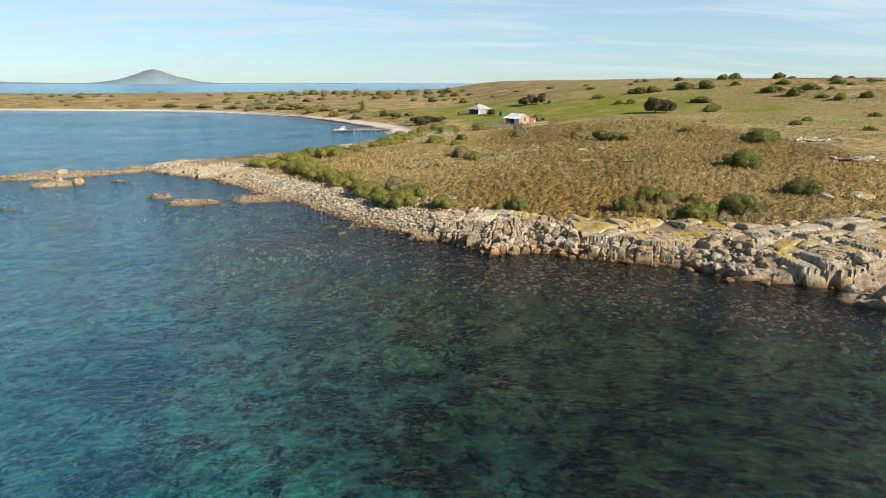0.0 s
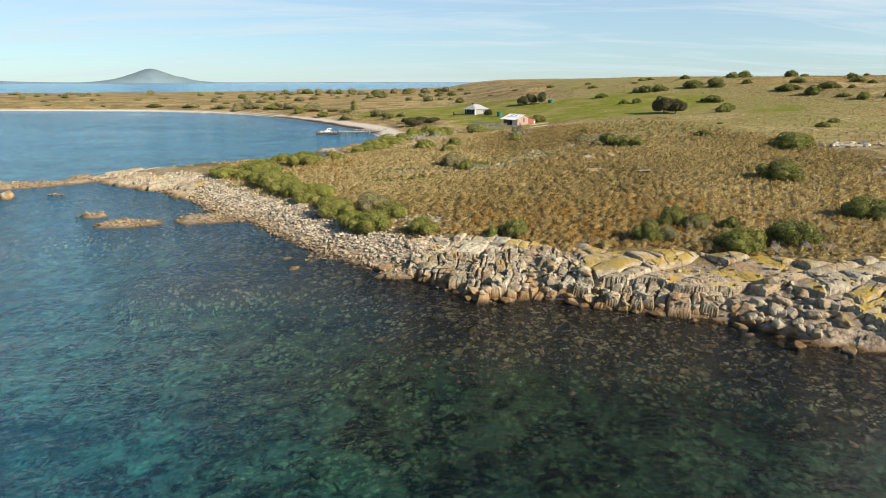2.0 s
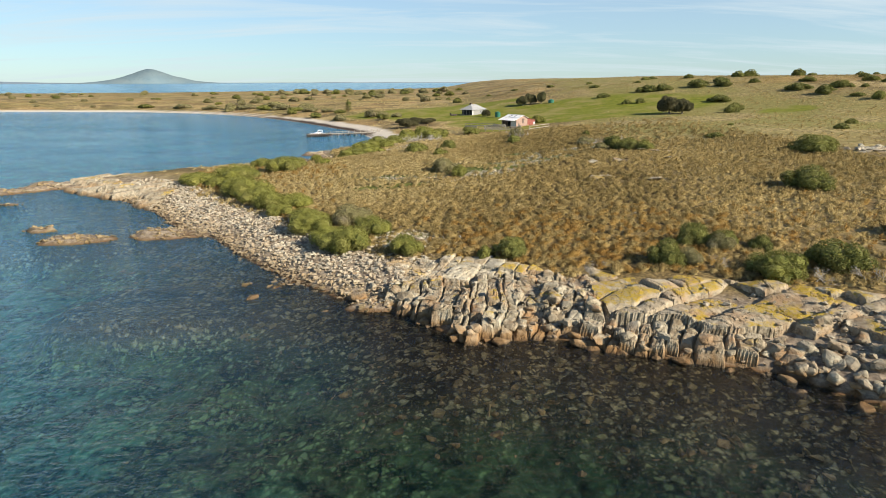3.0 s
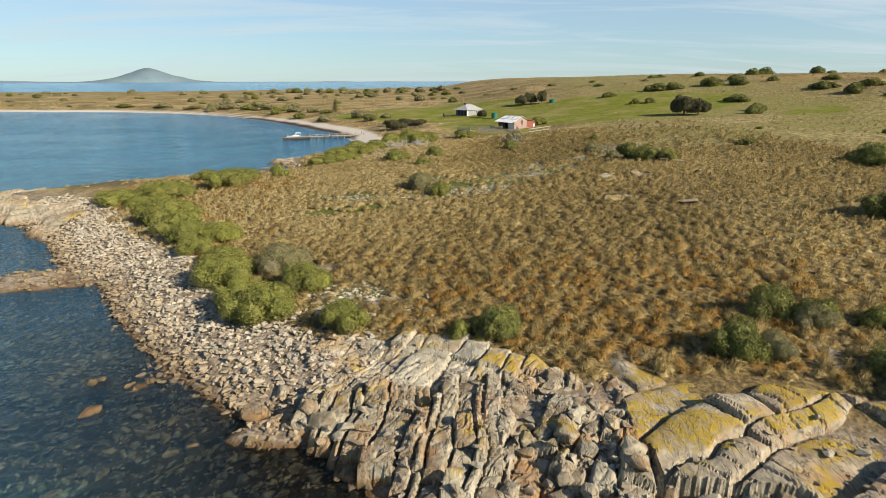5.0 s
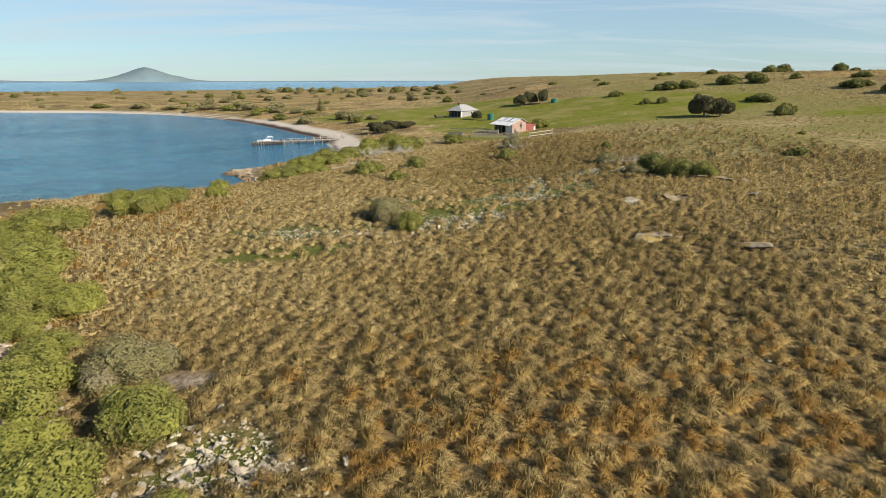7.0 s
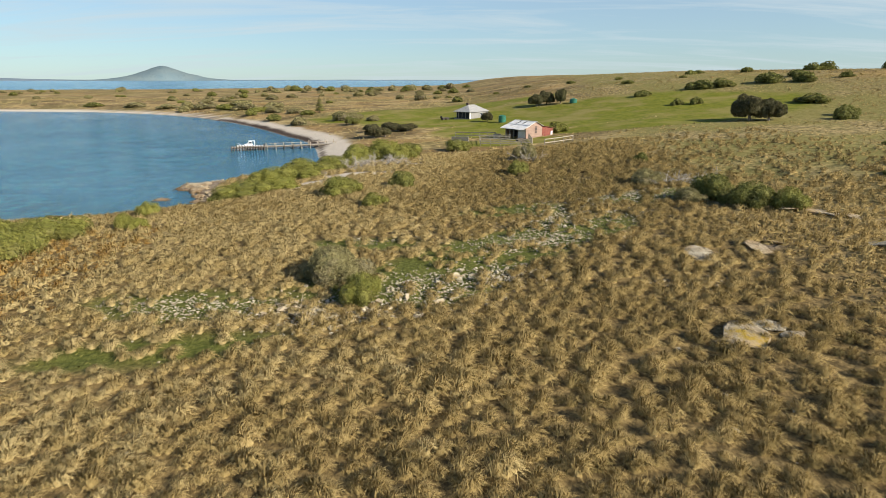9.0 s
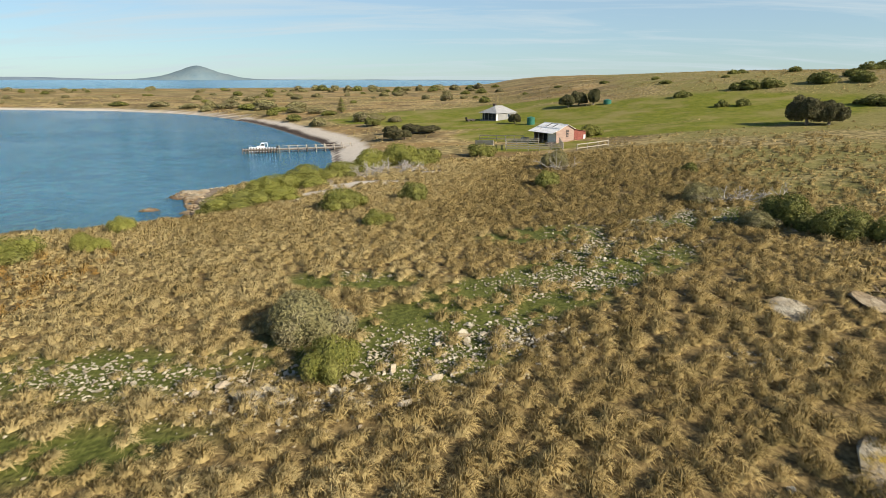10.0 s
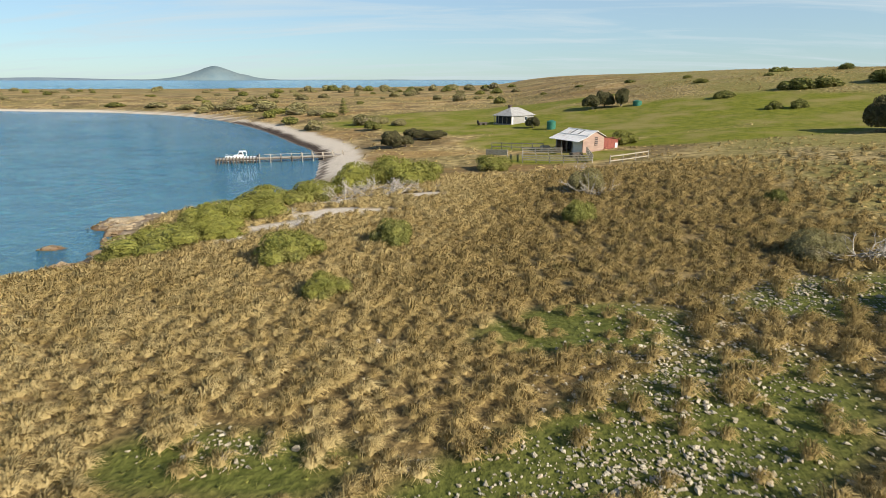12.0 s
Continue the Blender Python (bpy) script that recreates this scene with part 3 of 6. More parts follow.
def zones(x, y, z, s):
    """Where the ground is rock, sand, sea wrack, paddock and low herbs."""
    n = rough(x, y, 6, 71)
    near = 1 - smooth(186, 196, y)
    bare = 1 - smooth(7.0, 9.5, s + 1.6 * n - 2.5 * smooth(20, 40, x) + 0.9 * (1 - smooth(12, 18, x)) + 5.0 * smooth(128, 150, y))
    spit = np.exp(-(((x + 52) / 11) ** 2 + ((y - 123) / 8) ** 2) ** 2)
    rock = np.maximum(near * bare, spit) * (s > -3)
    rock = np.maximum(rock, (s < 2) * smooth(SEA - 0.25, SEA - 0.05, z))
    for rx, ry, r in BARE:
        rock = np.maximum(rock, 1 - smooth(r * 0.7, r * 1.15, np.hypot(x - rx, (y - ry) * 1.6) + 0.8 * n))
    beach = smooth(196, 214, y) * (1 - smooth(400, 470, -x * 1.0 + 0 * y))
    wide = 6.8 - 3.6 * smooth(270, 340, y) + 1.3 * n
    sand = beach * (1 - smooth(wide, wide + 2.5, s)) * (s > -2)
    for px, py, pa, pb in ((-6, 167.8, 5.6, 2.2), (-1.8, 172.5, 6.0, 2.6), (-2.6, 179, 4.6, 3.2), (6, 183, 5.0, 2.4), (-9, 163.5, 3.0, 1.6)):
        sand = np.maximum(sand, 1 - smooth(0.6, 1.05, np.hypot((x - px - 0.5 * (y - py)) / pa, (y - py) / pb) + 0.45 * rough(x, y, 2.5, 75)))
    wrack = smooth(196, 205, y) * (1 - smooth(330, 370, y)) * np.maximum(smooth(-0.8, 0.1, s) * (1 - smooth(2.4, 3.2, s + 0.9 * n)) * smooth(224, 236, y), (np.abs(s - 1.2 - 1.2 * n) < 0.5) * 0.9)
    field = np.zeros_like(x)
    for gx, gy, ga, gb, turn in PADDOCK:
        c, d = math.cos(turn), math.sin(turn)
        e = np.hypot(((x - gx) * c + (y - gy) * d) / ga, ((y - gy) * c - (x - gx) * d) / gb)
        field = np.maximum(field, 1 - smooth(0.82, 1.08, e + 0.12 * n))
    herb = np.zeros_like(x)
    for hx, hy, ha, hb, turn in HERBS:
        c, d = math.cos(turn), math.sin(turn)
        e = np.hypot(((x - hx) * c + (y - hy) * d) / ha, ((y - hy) * c - (x - hx) * d) / hb)
        herb = np.maximum(herb, 1 - smooth(0.6, 1.1, e + 0.3 * n))
    return {"rock": np.clip(rock - sand, 0, 1), "sand": sand, "wrack": wrack, "green": field * (1 - sand), "herb": herb, "turf": smooth(30, 50, x - 0.15 * (y - 150)) * smooth(128, 160, y) * (1 - smooth(110, 160, x)), "thatch": smooth(-42, -34, x) * (1 - smooth(74, 82, x)) * smooth(60, 66, y) * (1 - smooth(195, 210, y)) * (1 - 0.6 * np.maximum(smooth(32, 44, x), smooth(136, 150, y)))}


PADDOCK = [(52, 262, 46, 30, 0.25), (14, 285, 34, 34, 0.0), (84, 250, 26, 26, 0.4), (60, 225, 24, 8, 0.0), (-15, 300, 22, 22, 0.6), (25, 240, 18, 16, 0.0),
           (112, 208, 10, 7, 0.3), (26, 214, 13, 7, 0.0), (20, 320, 40, 16, 0.1)]
HERBS = [(14, 128, 13, 3.0, 0.75), (-2, 112, 9, 2.2, 0.2), (9, 120, 8, 3.5, 0.1), (16, 126, 8, 4, 0.6), (24, 134, 10, 5, 0.6), (-3, 117.5, 7, 3, 0.0), (34, 146, 8, 4, 0.4), (20, 142, 7, 4, 0.2), (6, 130, 6, 2.5, 0), (20, 129.5, 5, 2.5, 0), (1, 84, 3.5, 3, 0)]
BARE = [(-3, 91, 1.5), (30.7, 123.5, 1.5), (35.4, 124.5, 1.6), (35.1, 107.5, 1.8), (68, 97, 4.5), (79, 124, 4.0), (3.4, 84, 1.2), (-26, 176, 4.0), (-22.5, 182, 3.0)]

gx = spaced([(-4900, -1500, 400), (-1500, -400, 60), (-400, -80, 9), (-80, 80, 0.9), (80, 220, 2.5), (220, 800, 30), (800, 4900, 500)])
gy = spaced([(-4900, -200, 600), (-200, 0, 12), (0, 40, 1.6), (40, 200, 0.9), (200, 300, 1.3), (300, 460, 2.4), (460, 1300, 12), (1300, 4900, 400)])
mx, my = np.meshgrid(gx, gy)
fx, fy = mx.ravel(), my.ravel()
fs = shore(fx, fy)
fz = height(fx, fy, fs)
nx, ny = len(gx), len(gy)
corner = (np.arange(ny - 1)[:, None] * nx + np.arange(nx - 1)[None]).ravel()
tris = np.concatenate([np.stack([corner, corner + 1, corner + nx + 1], 1), np.stack([corner, corner + nx + 1, corner + nx], 1)])
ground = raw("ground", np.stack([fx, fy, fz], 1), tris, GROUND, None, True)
for key, values in zones(fx, fy, fz, fs).items():
    a = ground.data.attributes.new(key, "FLOAT", "POINT")
    a.data.foreach_set("value", np.ascontiguousarray(values, np.float32))
tagged(ground, "dry tussock island ground with rocky shore and sea bed", "ground", kind="structure")

bm = bmesh.new()
bmesh.ops.create_grid(bm, x_segments=1, y_segments=1, size=4900, matrix=Matrix.Translation((0, 0, SEA)))
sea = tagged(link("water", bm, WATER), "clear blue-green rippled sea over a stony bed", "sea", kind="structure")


def far_ridge(name, az0, az1, distance, profile, material, label):
    """A far landform as a solid ridge along an arc round the first eye."""
    bm = bmesh.new()
    rows = []
    for i in range(81):
        f = i / 80
        a = radians(az0 + (az1 - az0) * f)
        h = profile(f) + 1.5 * noise.noise(Vector((f * 40, distance, 0))) * min(1, profile(f) / 20)
        x, y = math.sin(a), math.cos(a)
        rows.append([bm.verts.new((x * distance, y * distance, SEA - 3)), bm.verts.new((x * (distance + 90), y * (distance + 90), SEA + max(h, 0.3))),
                     bm.verts.new((x * (distance + 180), y * (distance + 180), SEA - 3))])
    for p, q in zip(rows, rows[1:]):
        bm.faces.new((p[0], q[0], q[1], p[1])), bm.faces.new((p[1], q[1], q[2], p[2]))
    ob = link(name, bm, material, None, False)
    return tagged(ob, label, "hill", kind="structure")


def peak(f):
    d = f - 0.4985
    return 66 * math.exp(-abs(d / 0.095) ** 1.6) + 29 * math.exp(-(d / 0.2) ** 2) + 5 * math.exp(-((f - 0.63) / 0.02) ** 2)


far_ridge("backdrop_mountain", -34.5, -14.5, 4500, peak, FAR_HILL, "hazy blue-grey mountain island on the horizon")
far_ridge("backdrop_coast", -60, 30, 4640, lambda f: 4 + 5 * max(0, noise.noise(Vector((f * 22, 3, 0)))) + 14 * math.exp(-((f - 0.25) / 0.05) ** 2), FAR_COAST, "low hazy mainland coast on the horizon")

# ---- rocks of the shore ----
rng = random.Random(7)
PEBBLES = [arrays(solid(rng, 10, rng.uniform(0.5, 0.75), 0.35)) for _ in range(10)]


def sown(count, x0, x1, y0, y1, keep, seed):
    """Places strewn over a stretch, kept with the given likelihood, with their height."""
    g = np.random.default_rng(seed)
    x, y = g.uniform(x0, x1, count), g.uniform(y0, y1, count)
    s = shore(x, y)
    ok = g.uniform(0, 1, count) < keep(x, y, s)
    x, y, s = x[ok], y[ok], s[ok]
    return g, x, y, height(x, y, s), s


def strewn_stones(name, material, g, x, y, z, low, high, sink, label, category, power=2.2, loose=None):
    """Stones joined into one mesh. loose: (name of a stone, its material, x, y): the 300 of them nearest to that place are stones of their own under one parent."""
    r = low + (high - low) * g.uniform(0, 1, len(x)) ** power
    size = np.stack([r * g.uniform(0.8, 1.35, len(x)), r * g.uniform(0.7, 1.1, len(x)), r * g.uniform(0.7, 1.1, len(x))], 1)
    pos, turn, which = np.stack([x, y, z + r * sink], 1), g.uniform(0, 6.28, len(x)), g.integers(0, len(PEBBLES), len(x))
    if not loose:
        return tagged(scatter(name, PEBBLES, material, pos, size, turn, which), label, category, kind="stuff")
    bank = tagged(new(name), label, category)
    order = np.argsort(np.hypot(x - loose[2], y - loose[3]) - 6 * r)
    for i in order[:300]:
        ob = new(loose[0], PEBBLE_MESHES[loose[0]][which[i]])
        ob.parent = bank
        ob.matrix_basis = Matrix.LocRotScale(pos[i], Euler((0, 0, turn[i])), size[i])
    rest = order[300:]
    ob = scatter(loose[0] + "_rest", PEBBLES, material, pos[rest], size[rest], turn[rest], which[rest])
    ob.parent = bank
    return tagged(ob, kind="stuff")


PEBBLE_MESHES = {}
for stone, material in (("cobble", LOOSE_COBBLE), ("field_stone", LOOSE_STONE)):
    PEBBLE_MESHES[stone] = []
    for v, f in PEBBLES:
        me = bpy.data.meshes.new(stone)
        me.from_pydata(v.tolist(), [], f.tolist())
        me.materials.append(material)
        PEBBLE_MESHES[stone].append(me)


def on_cobbles(x, y, s):
    side = smooth(-5.5, 1, -x) * smooth(66, 70, y) * (1 - smooth(118, 126, y + 0.1 * x))
    return side * smooth(-2.6, 1.2, s) * (1 - smooth(8.5, 10.0, s + 1.6 * rough(x, y, 6, 71)))


g, x, y, z, s = sown(52000, -48, 8, 64, 128, on_cobbles, 3)
strewn_stones("cobble_beach", COBBLE, g, x, y, z, 0.09, 0.34, 0.3, "pale grey and tan rounded cobbles heaped along the shore", "cobbles", loose=("cobble", LOOSE_COBBLE, -2, 75))

g, x, y, z, s = sown(50000, -75, 70, 5, 130, lambda x, y, s: smooth(-13, -3, s) * (1 - smooth(-1.0, 0.2, s)) * (1 - smooth(-4, 12, x) * (1 - smooth(30, 44, y))) * 0.7, 5)
strewn_stones("sea_bed_stones", BED_STONE, g, x, y, np.minimum(z, SEA - 0.35), 0.14, 0.5, 0.1, "brown weed-grown stones under the clear water", "stones", 2.6)

g, x, y, z, s = sown(5000, -34, 0, 140, 196, lambda x, y, s: smooth(-2.0, 0, s) * (1 - smooth(1.5, 3.5, s)) * 0.8, 14)
strewn_stones("cove_stones", COBBLE, g, x, y, z, 0.1, 0.45, 0.2, "pale stones along the cove's edge", "stones")

g = np.random.default_rng(6)
x = np.concatenate([g.normal(a[0], 0.75 * a[2], int(24 * a[2] * a[3])) for a in REEFS])
y = np.concatenate([g.normal(a[1], 0.75 * a[2], int(24 * a[2] * a[3])) for a in REEFS])
s = shore(x, y)
z = height(x, y, s)
on = (z > SEA - 0.05) & (s < 0.5)
x, y, z = x[on], y[on], z[on]
strewn_stones("reef_rubble", REEF_STONE, g, x, y, z, 0.06, 0.36, 0.15, "tan stones on the low drying reefs", "stones")

# pale limestone rubble lying in the low herbs
STONY = [(-3.7, 117.3, 4.0, 1.6, 330), (4.6, 116.3, 4.6, 1.8, 560), (11.3, 119.3, 3.6, 2.4, 560), (15.6, 122.2, 3.2, 2.2, 330), (19.7, 129.6, 4.5, 2.5, 420),
         (22, 136.5, 3.6, 3.0, 380), (26.4, 142.5, 4.2, 3.4, 480), (33, 146.5, 5.0, 3.6, 640), (6, 130.8, 2.2, 1.0, 60), (21, 131, 3.5, 1.6, 200), (27, 137, 4.0, 3.0, 260),
         (2.0, 84.5, 3.2, 2.4, 420), (28, 118.6, 1.6, 1.2, 60)]
g = np.random.default_rng(8)
sx = np.concatenate([g.normal(a, c * 0.7, int(n * 2.2)) for a, b, c, d, n in STONY])
sy = np.concatenate([g.normal(b, d * 0.7, int(n * 2.2)) for a, b, c, d, n in STONY])
strewn_stones("field_stones", PALE_STONE, g, sx, sy, height(sx, sy), 0.04, 0.145, 0.4, "pale limestone rubble lying in low green herbs", "stones", 2.8, loose=("field_stone", LOOSE_STONE, 9, 119))
g = np.random.default_rng(18)
x, y = np.concatenate([g.normal(a, c, n) for a, b, c, d, n in ((0.8, 83.6, 1.9, 1.3, 190), (-2.2, 86.5, 1.3, 1.0, 60), (6.6, 116.4, 2.0, 1.0, 90), (15.5, 121.5, 2.0, 1.5, 60))]), np.concatenate([g.normal(b, d, n) for a, b, c, d, n in ((0.8, 83.6, 1.9, 1.3, 190), (-2.2, 86.5, 1.3, 1.0, 60), (6.6, 116.4, 2.0, 1.0, 90), (15.5, 121.5, 2.0, 1.5, 60))])
strewn_stones("broken_limestone", PALE_STONE, g, x, y, height(x, y), 0.10, 0.34, 0.3, "larger flat pieces of pale limestone in the herbs", "stones", 1.6)
g = np.random.default_rng(19)
x, y = np.concatenate([g.normal(79.5, 2.6, 60), g.normal(69.5, 1.8, 26), g.normal(54, 1.5, 20)]), np.concatenate([g.normal(124.5, 1.2, 60), g.normal(98, 1.0, 26), g.normal(73.5, 0.8, 20)])
strewn_stones("rock_outcrop", PALE_STONE, g, x, y, height(x, y), 0.3, 1.0, 0.15, "broken pale rock outcrop standing out of the grass", "rock outcrop", 1.6)
g, x, y, z, s = sown(2600, -20, 70, 78, 160, lambda x, y, s: 0.4 * (s > 9) * (rough(x, y, 9, 81) > 0.15), 9)
strewn_stones("loose_stones", PALE_STONE, g, x, y, z, 0.06, 0.24, 0.3, "scattered pale stones between the tussocks", "stones", 3.0)

# jointed bedrock ledges: slabs parted by two sets of joints, each lifted, tilted and worn on its own
shelf = tagged(new("bedrock_shelf"), "jointed tan and grey bedrock ledges with yellow lichen along the shore", "rock ledge")
# joint sets: middle, strike, length and width of a slab, step between slabs, tilt, dome, depth and width of the joints, smaller breaks, lift at the water
FINS = ((5, 68), 1.42, 2.3, 0.95, 0.60, 0.20, 0.02, 0.60, 0.075, 0.08, 0.5)
PALE_SLABS = ((6, 75), 1.15, 2.4, 1.6, 0.34, 0.08, 0.03, 0.26, 0.075, 0.10, 0.15)
BROKEN = ((14, 68), 1.10, 1.5, 1.05, 0.55, 0.34, 0.03, 0.50, 0.09, 0.07, 0.25)
DOMES = ((20, 67), 0.47, 6.5, 2.9, 0.55, 0.07, 0.16, 0.60, 0.085, 0.05, 0.65)
EAST_SLABS = ((45, 60), 0.30, 4.6, 2.2, 0.40, 0.07, 0.12, 0.42, 0.16, 0.06, 0.3)
SPIT_SLABS = ((-50, 122), 0.30, 5.0, 1.3, 0.45, 0.08, 0.05, 0.45, 0.2, 0.12, 0.25)
JOINT_SETS = (FINS, PALE_SLABS, BROKEN, DOMES, EAST_SLABS, SPIT_SLABS)


def banked(v, key, seed):
    """Uneven steps along v: which one, how far through it, the way to its nearer edge, and its middle."""
    i = np.floor(v)
    edge = lambda q: q + 0.9 * (lattice(q, key, seed) - 0.5)
    i = i - (v < edge(i)) + (v >= edge(i + 1))
    lo, hi = edge(i), edge(i + 1)
    return i, (v - lo) / (hi - lo), np.minimum(v - lo, hi - v), (lo + hi) / 2


def rock_limit(x, y):
    """How far inland the bare rock reaches."""
    return 9.6 - 6.0 * smooth(135, 150, y) + 2.4 * smooth(15, 18, x) + 2.6 * np.exp(-((x - 10.8) / 2.6) ** 2) + 4.0 * smooth(38, 50, x) - 1.0 * np.exp(-((x - 15) / 1.6) ** 2) + 1.3 * rough(x, y, 5, 71)


def bedrock(x, y):
    """Top of the bare rock and the number of the slab at each place."""
    s = shore(x, y)
    base = height(x, y, s)
    wob = 1.2 * rough(x, y, 3.0, 141, 2)
    zone = np.where((x < -30) | (y > 140), 5, np.where(x + wob > 33, 4, np.where((x + wob > 16.6) & (s + wob > 2.6), 3, np.where((x + wob > 10.6) & (x + wob <= 16.6) & (y < 72.5 + wob) | (x + wob > 16.6), 2, np.where(y + wob - 0.05 * x > 72.0, 1, 0)))))
    top, slab = base - 0.5, np.zeros(x.shape, np.int64)
    for k, ((cx, cy), strike, long, wide, step, tilt, dome, deep, gap, rib, bank) in enumerate(JOINT_SETS):
        on = zone == k
        if not on.any():
            continue
        px, py, ps, pb = x[on], y[on], s[on], base[on]
        ca, sa = math.cos(strike), math.sin(strike)
        warp = 0.5 * wide ** 0.5
        qx, qy = px + warp * rough(px, py, 3.2, 151 + k, 2) - cx, py + warp * rough(px, py, 3.2, 161 + k, 2) - cy
        u, v = (qx * ca + qy * sa) / long, (qy * ca - qx * sa) / wide
        row, fv, dv, vc = banked(v, 0 * v, 171 + k)
        col, fu, du, uc = banked(u + 3 * lattice(row, row, 181), row, 191 + k)
        uc = uc - 3 * lattice(row, row, 181)
        mx_, my_ = cx + uc * long * ca - vc * wide * sa, cy + uc * long * sa + vc * wide * ca
        ms = shore(mx_, my_)
        lot, lean_u, lean_v = (lattice(row * 7 + 1, col, q + k) for q in (201, 211, 221))
        h = 0.55 * pb + 0.45 * height(mx_, my_, ms) + 0.22
        h = h + step * (lot - 0.5) + bank * smooth(-0.9, 0.5, ms) * (1 - smooth(3.0, 7.0, ms))
        h = h + 2 * tilt * ((lean_u - 0.5) * (fu - 0.5) * long + (lean_v - 0.5) * (fv - 0.5) * wide)
        h = h + dome * (1 - np.abs(2 * fv - 1) ** 3.5) * (1 - (2 * fu - 1) ** 6)
        a, b = (qx * math.cos(strike + 0.5) + qy * math.sin(strike + 0.5)) / 0.8, (qy * math.cos(strike - 0.2) - qx * math.sin(strike - 0.2)) / 0.58
        r2, _, d2, _ = banked(b + 0.4 * rough(px, py, 1.4, 233, 2), 0 * b, 261 + k)
        c2, _, d3, _ = banked(a + 5 * lattice(r2, r2, 263), r2, 265 + k)
        broken = smooth(-0.25, 0.25, rough(px, py, 3.5, 267 + k, 2) + (0.3 if k != 3 else -0.15))
        h = h + broken * rib * ((lattice(r2, c2, 269) - 0.5) * 1.6 - 0.8 * np.exp(-(np.minimum(d2 * 0.58, d3 * 0.8) / 0.06) ** 2))
        h = h + 0.035 * rough(px, py, 0.5, 241, 2) + 0.11 * rough(px, py, 1.9, 243, 2)
        joint = np.exp(-(np.minimum(dv * wide, 1.25 * du * long) / gap) ** 2)
        h = h - deep * (0.45 + 0.55 * lattice(row, col, 251 + k)) * joint
        cut = np.abs(np.mod(u * long / 1.35 + 0.6 * rough(px, py, 3.0, 253, 2) + lot, 1.0) - 0.5) * 1.35
        h = h - 0.16 * np.exp(-(cut / 0.06) ** 2) * (lot > 0.4) * (k in (0, 3)) * (rough(px, py, 4.0, 257, 1) > -0.1)
        sunk = smooth(-0.7, 0.0, ms + 0.5 * (lot - 0.5)) * smooth(-1.2, -0.2, ps + 0.3 * rough(px, py, 2.4, 259, 2))
        h = h * sunk + (pb - 0.15) * (1 - sunk)
        edge = rock_limit(px, py) - (2.5 if k == 5 else 0)
        inland = np.maximum(smooth(edge - 0.9, edge + 0.5, ms * 0.6 + ps * 0.4), smooth(24.4, 25.4, mx_) * (1 - smooth(32.6, 33.6, mx_)) * (1 - smooth(3.9, 4.7, ms)))
        inland = np.maximum(inland, (1 - smooth(0.0, 1.2, mx_ + 1.5 * lot)) * smooth(71.2, 72.0, my_) * (px > -20))
        top[on] = h * (1 - inland) + (pb - 0.35) * inland
        slab[on] = ((row.astype(np.int64) + 500) * 1000 + col.astype(np.int64) + 500) * 10 + k
    return top, slab, s


def ledge_sheet(x0, x1, y0, y1, step, seed):
    """Corners, triangles and slab numbers of the bare rock over a stretch of the shore."""
    g = np.random.default_rng(seed)
    mx_, my_ = np.meshgrid(np.arange(x0, x1 + step / 2, step), np.arange(y0, y1, step))
    n, shape = mx_.size, mx_.shape
    x, y = mx_.ravel() + g.uniform(-0.28, 0.28, n) * step * (mx_.ravel() > x0) * (mx_.ravel() < x1 - step / 2), my_.ravel() + g.uniform(-0.28, 0.28, n) * step
    s = shore(x, y)
    on = (s > -2.4) & (s < rock_limit(x, y) + 0.8)
    z, slab = np.zeros(n), np.zeros(n, np.int64)
    z[on], slab[on], _ = bedrock(x[on], y[on])
    i = (np.arange(shape[0] - 1)[:, None] * shape[1] + np.arange(shape[1] - 1)[None]).ravel()
    f = np.concatenate([np.stack([i, i + 1, i + shape[1] + 1], 1), np.stack([i, i + shape[1] + 1, i + shape[1]], 1)])
    f = f[on[f].all(1) & (z[f].max(1) > SEA - 1.3)]
    return np.stack([x, y, z], 1), f, slab[f[:, 0]]


def ledge_piece(v, f):
    used, back = np.unique(f, return_inverse=True)
    return v[used], back.reshape(-1, 3)


tail_v, tail_f, tail_n = [], [], 0
made = 0
for stretch in ((-7, 33, 55, 88, 0.1, 1), (33, 74, 36, 76, 0.2, 2), (-66, -37, 108, 134, 0.24, 3), (-34, -12, 156, 196, 0.26, 4)):
    v, f, slab = ledge_sheet(*stretch)
    for number in np.unique(slab):
        cv, cf = ledge_piece(v, f[slab == number])
        kind = number % 10
        if len(cf) > 60 and made < 300 and cv[:, 2].max() > SEA:
            ob = raw("bedrock_block", cv - cv.mean(0), cf, LICHEN_ROCK if kind == 3 or (kind == 1 and cv[:, 0].mean() > 10) else PALE_ROCK if kind == 1 else BEDROCK)
            ob.parent, ob.location = shelf, cv.mean(0)
            made += 1
        else:
            tail_v.append(cv), tail_f.append(cf + tail_n)
            tail_n += len(cv)
rest = raw("outer_ledges", np.concatenate(tail_v), np.concatenate(tail_f), OUTER_ROCK)
tagged(rest, "farther jointed bedrock ledges with yellow lichen", "rock ledge", kind="stuff")


def bare_top(x, y):
    """Top of the rock, or of the ground where there is none."""
    return np.maximum(bedrock(x, y)[0], height(x, y))


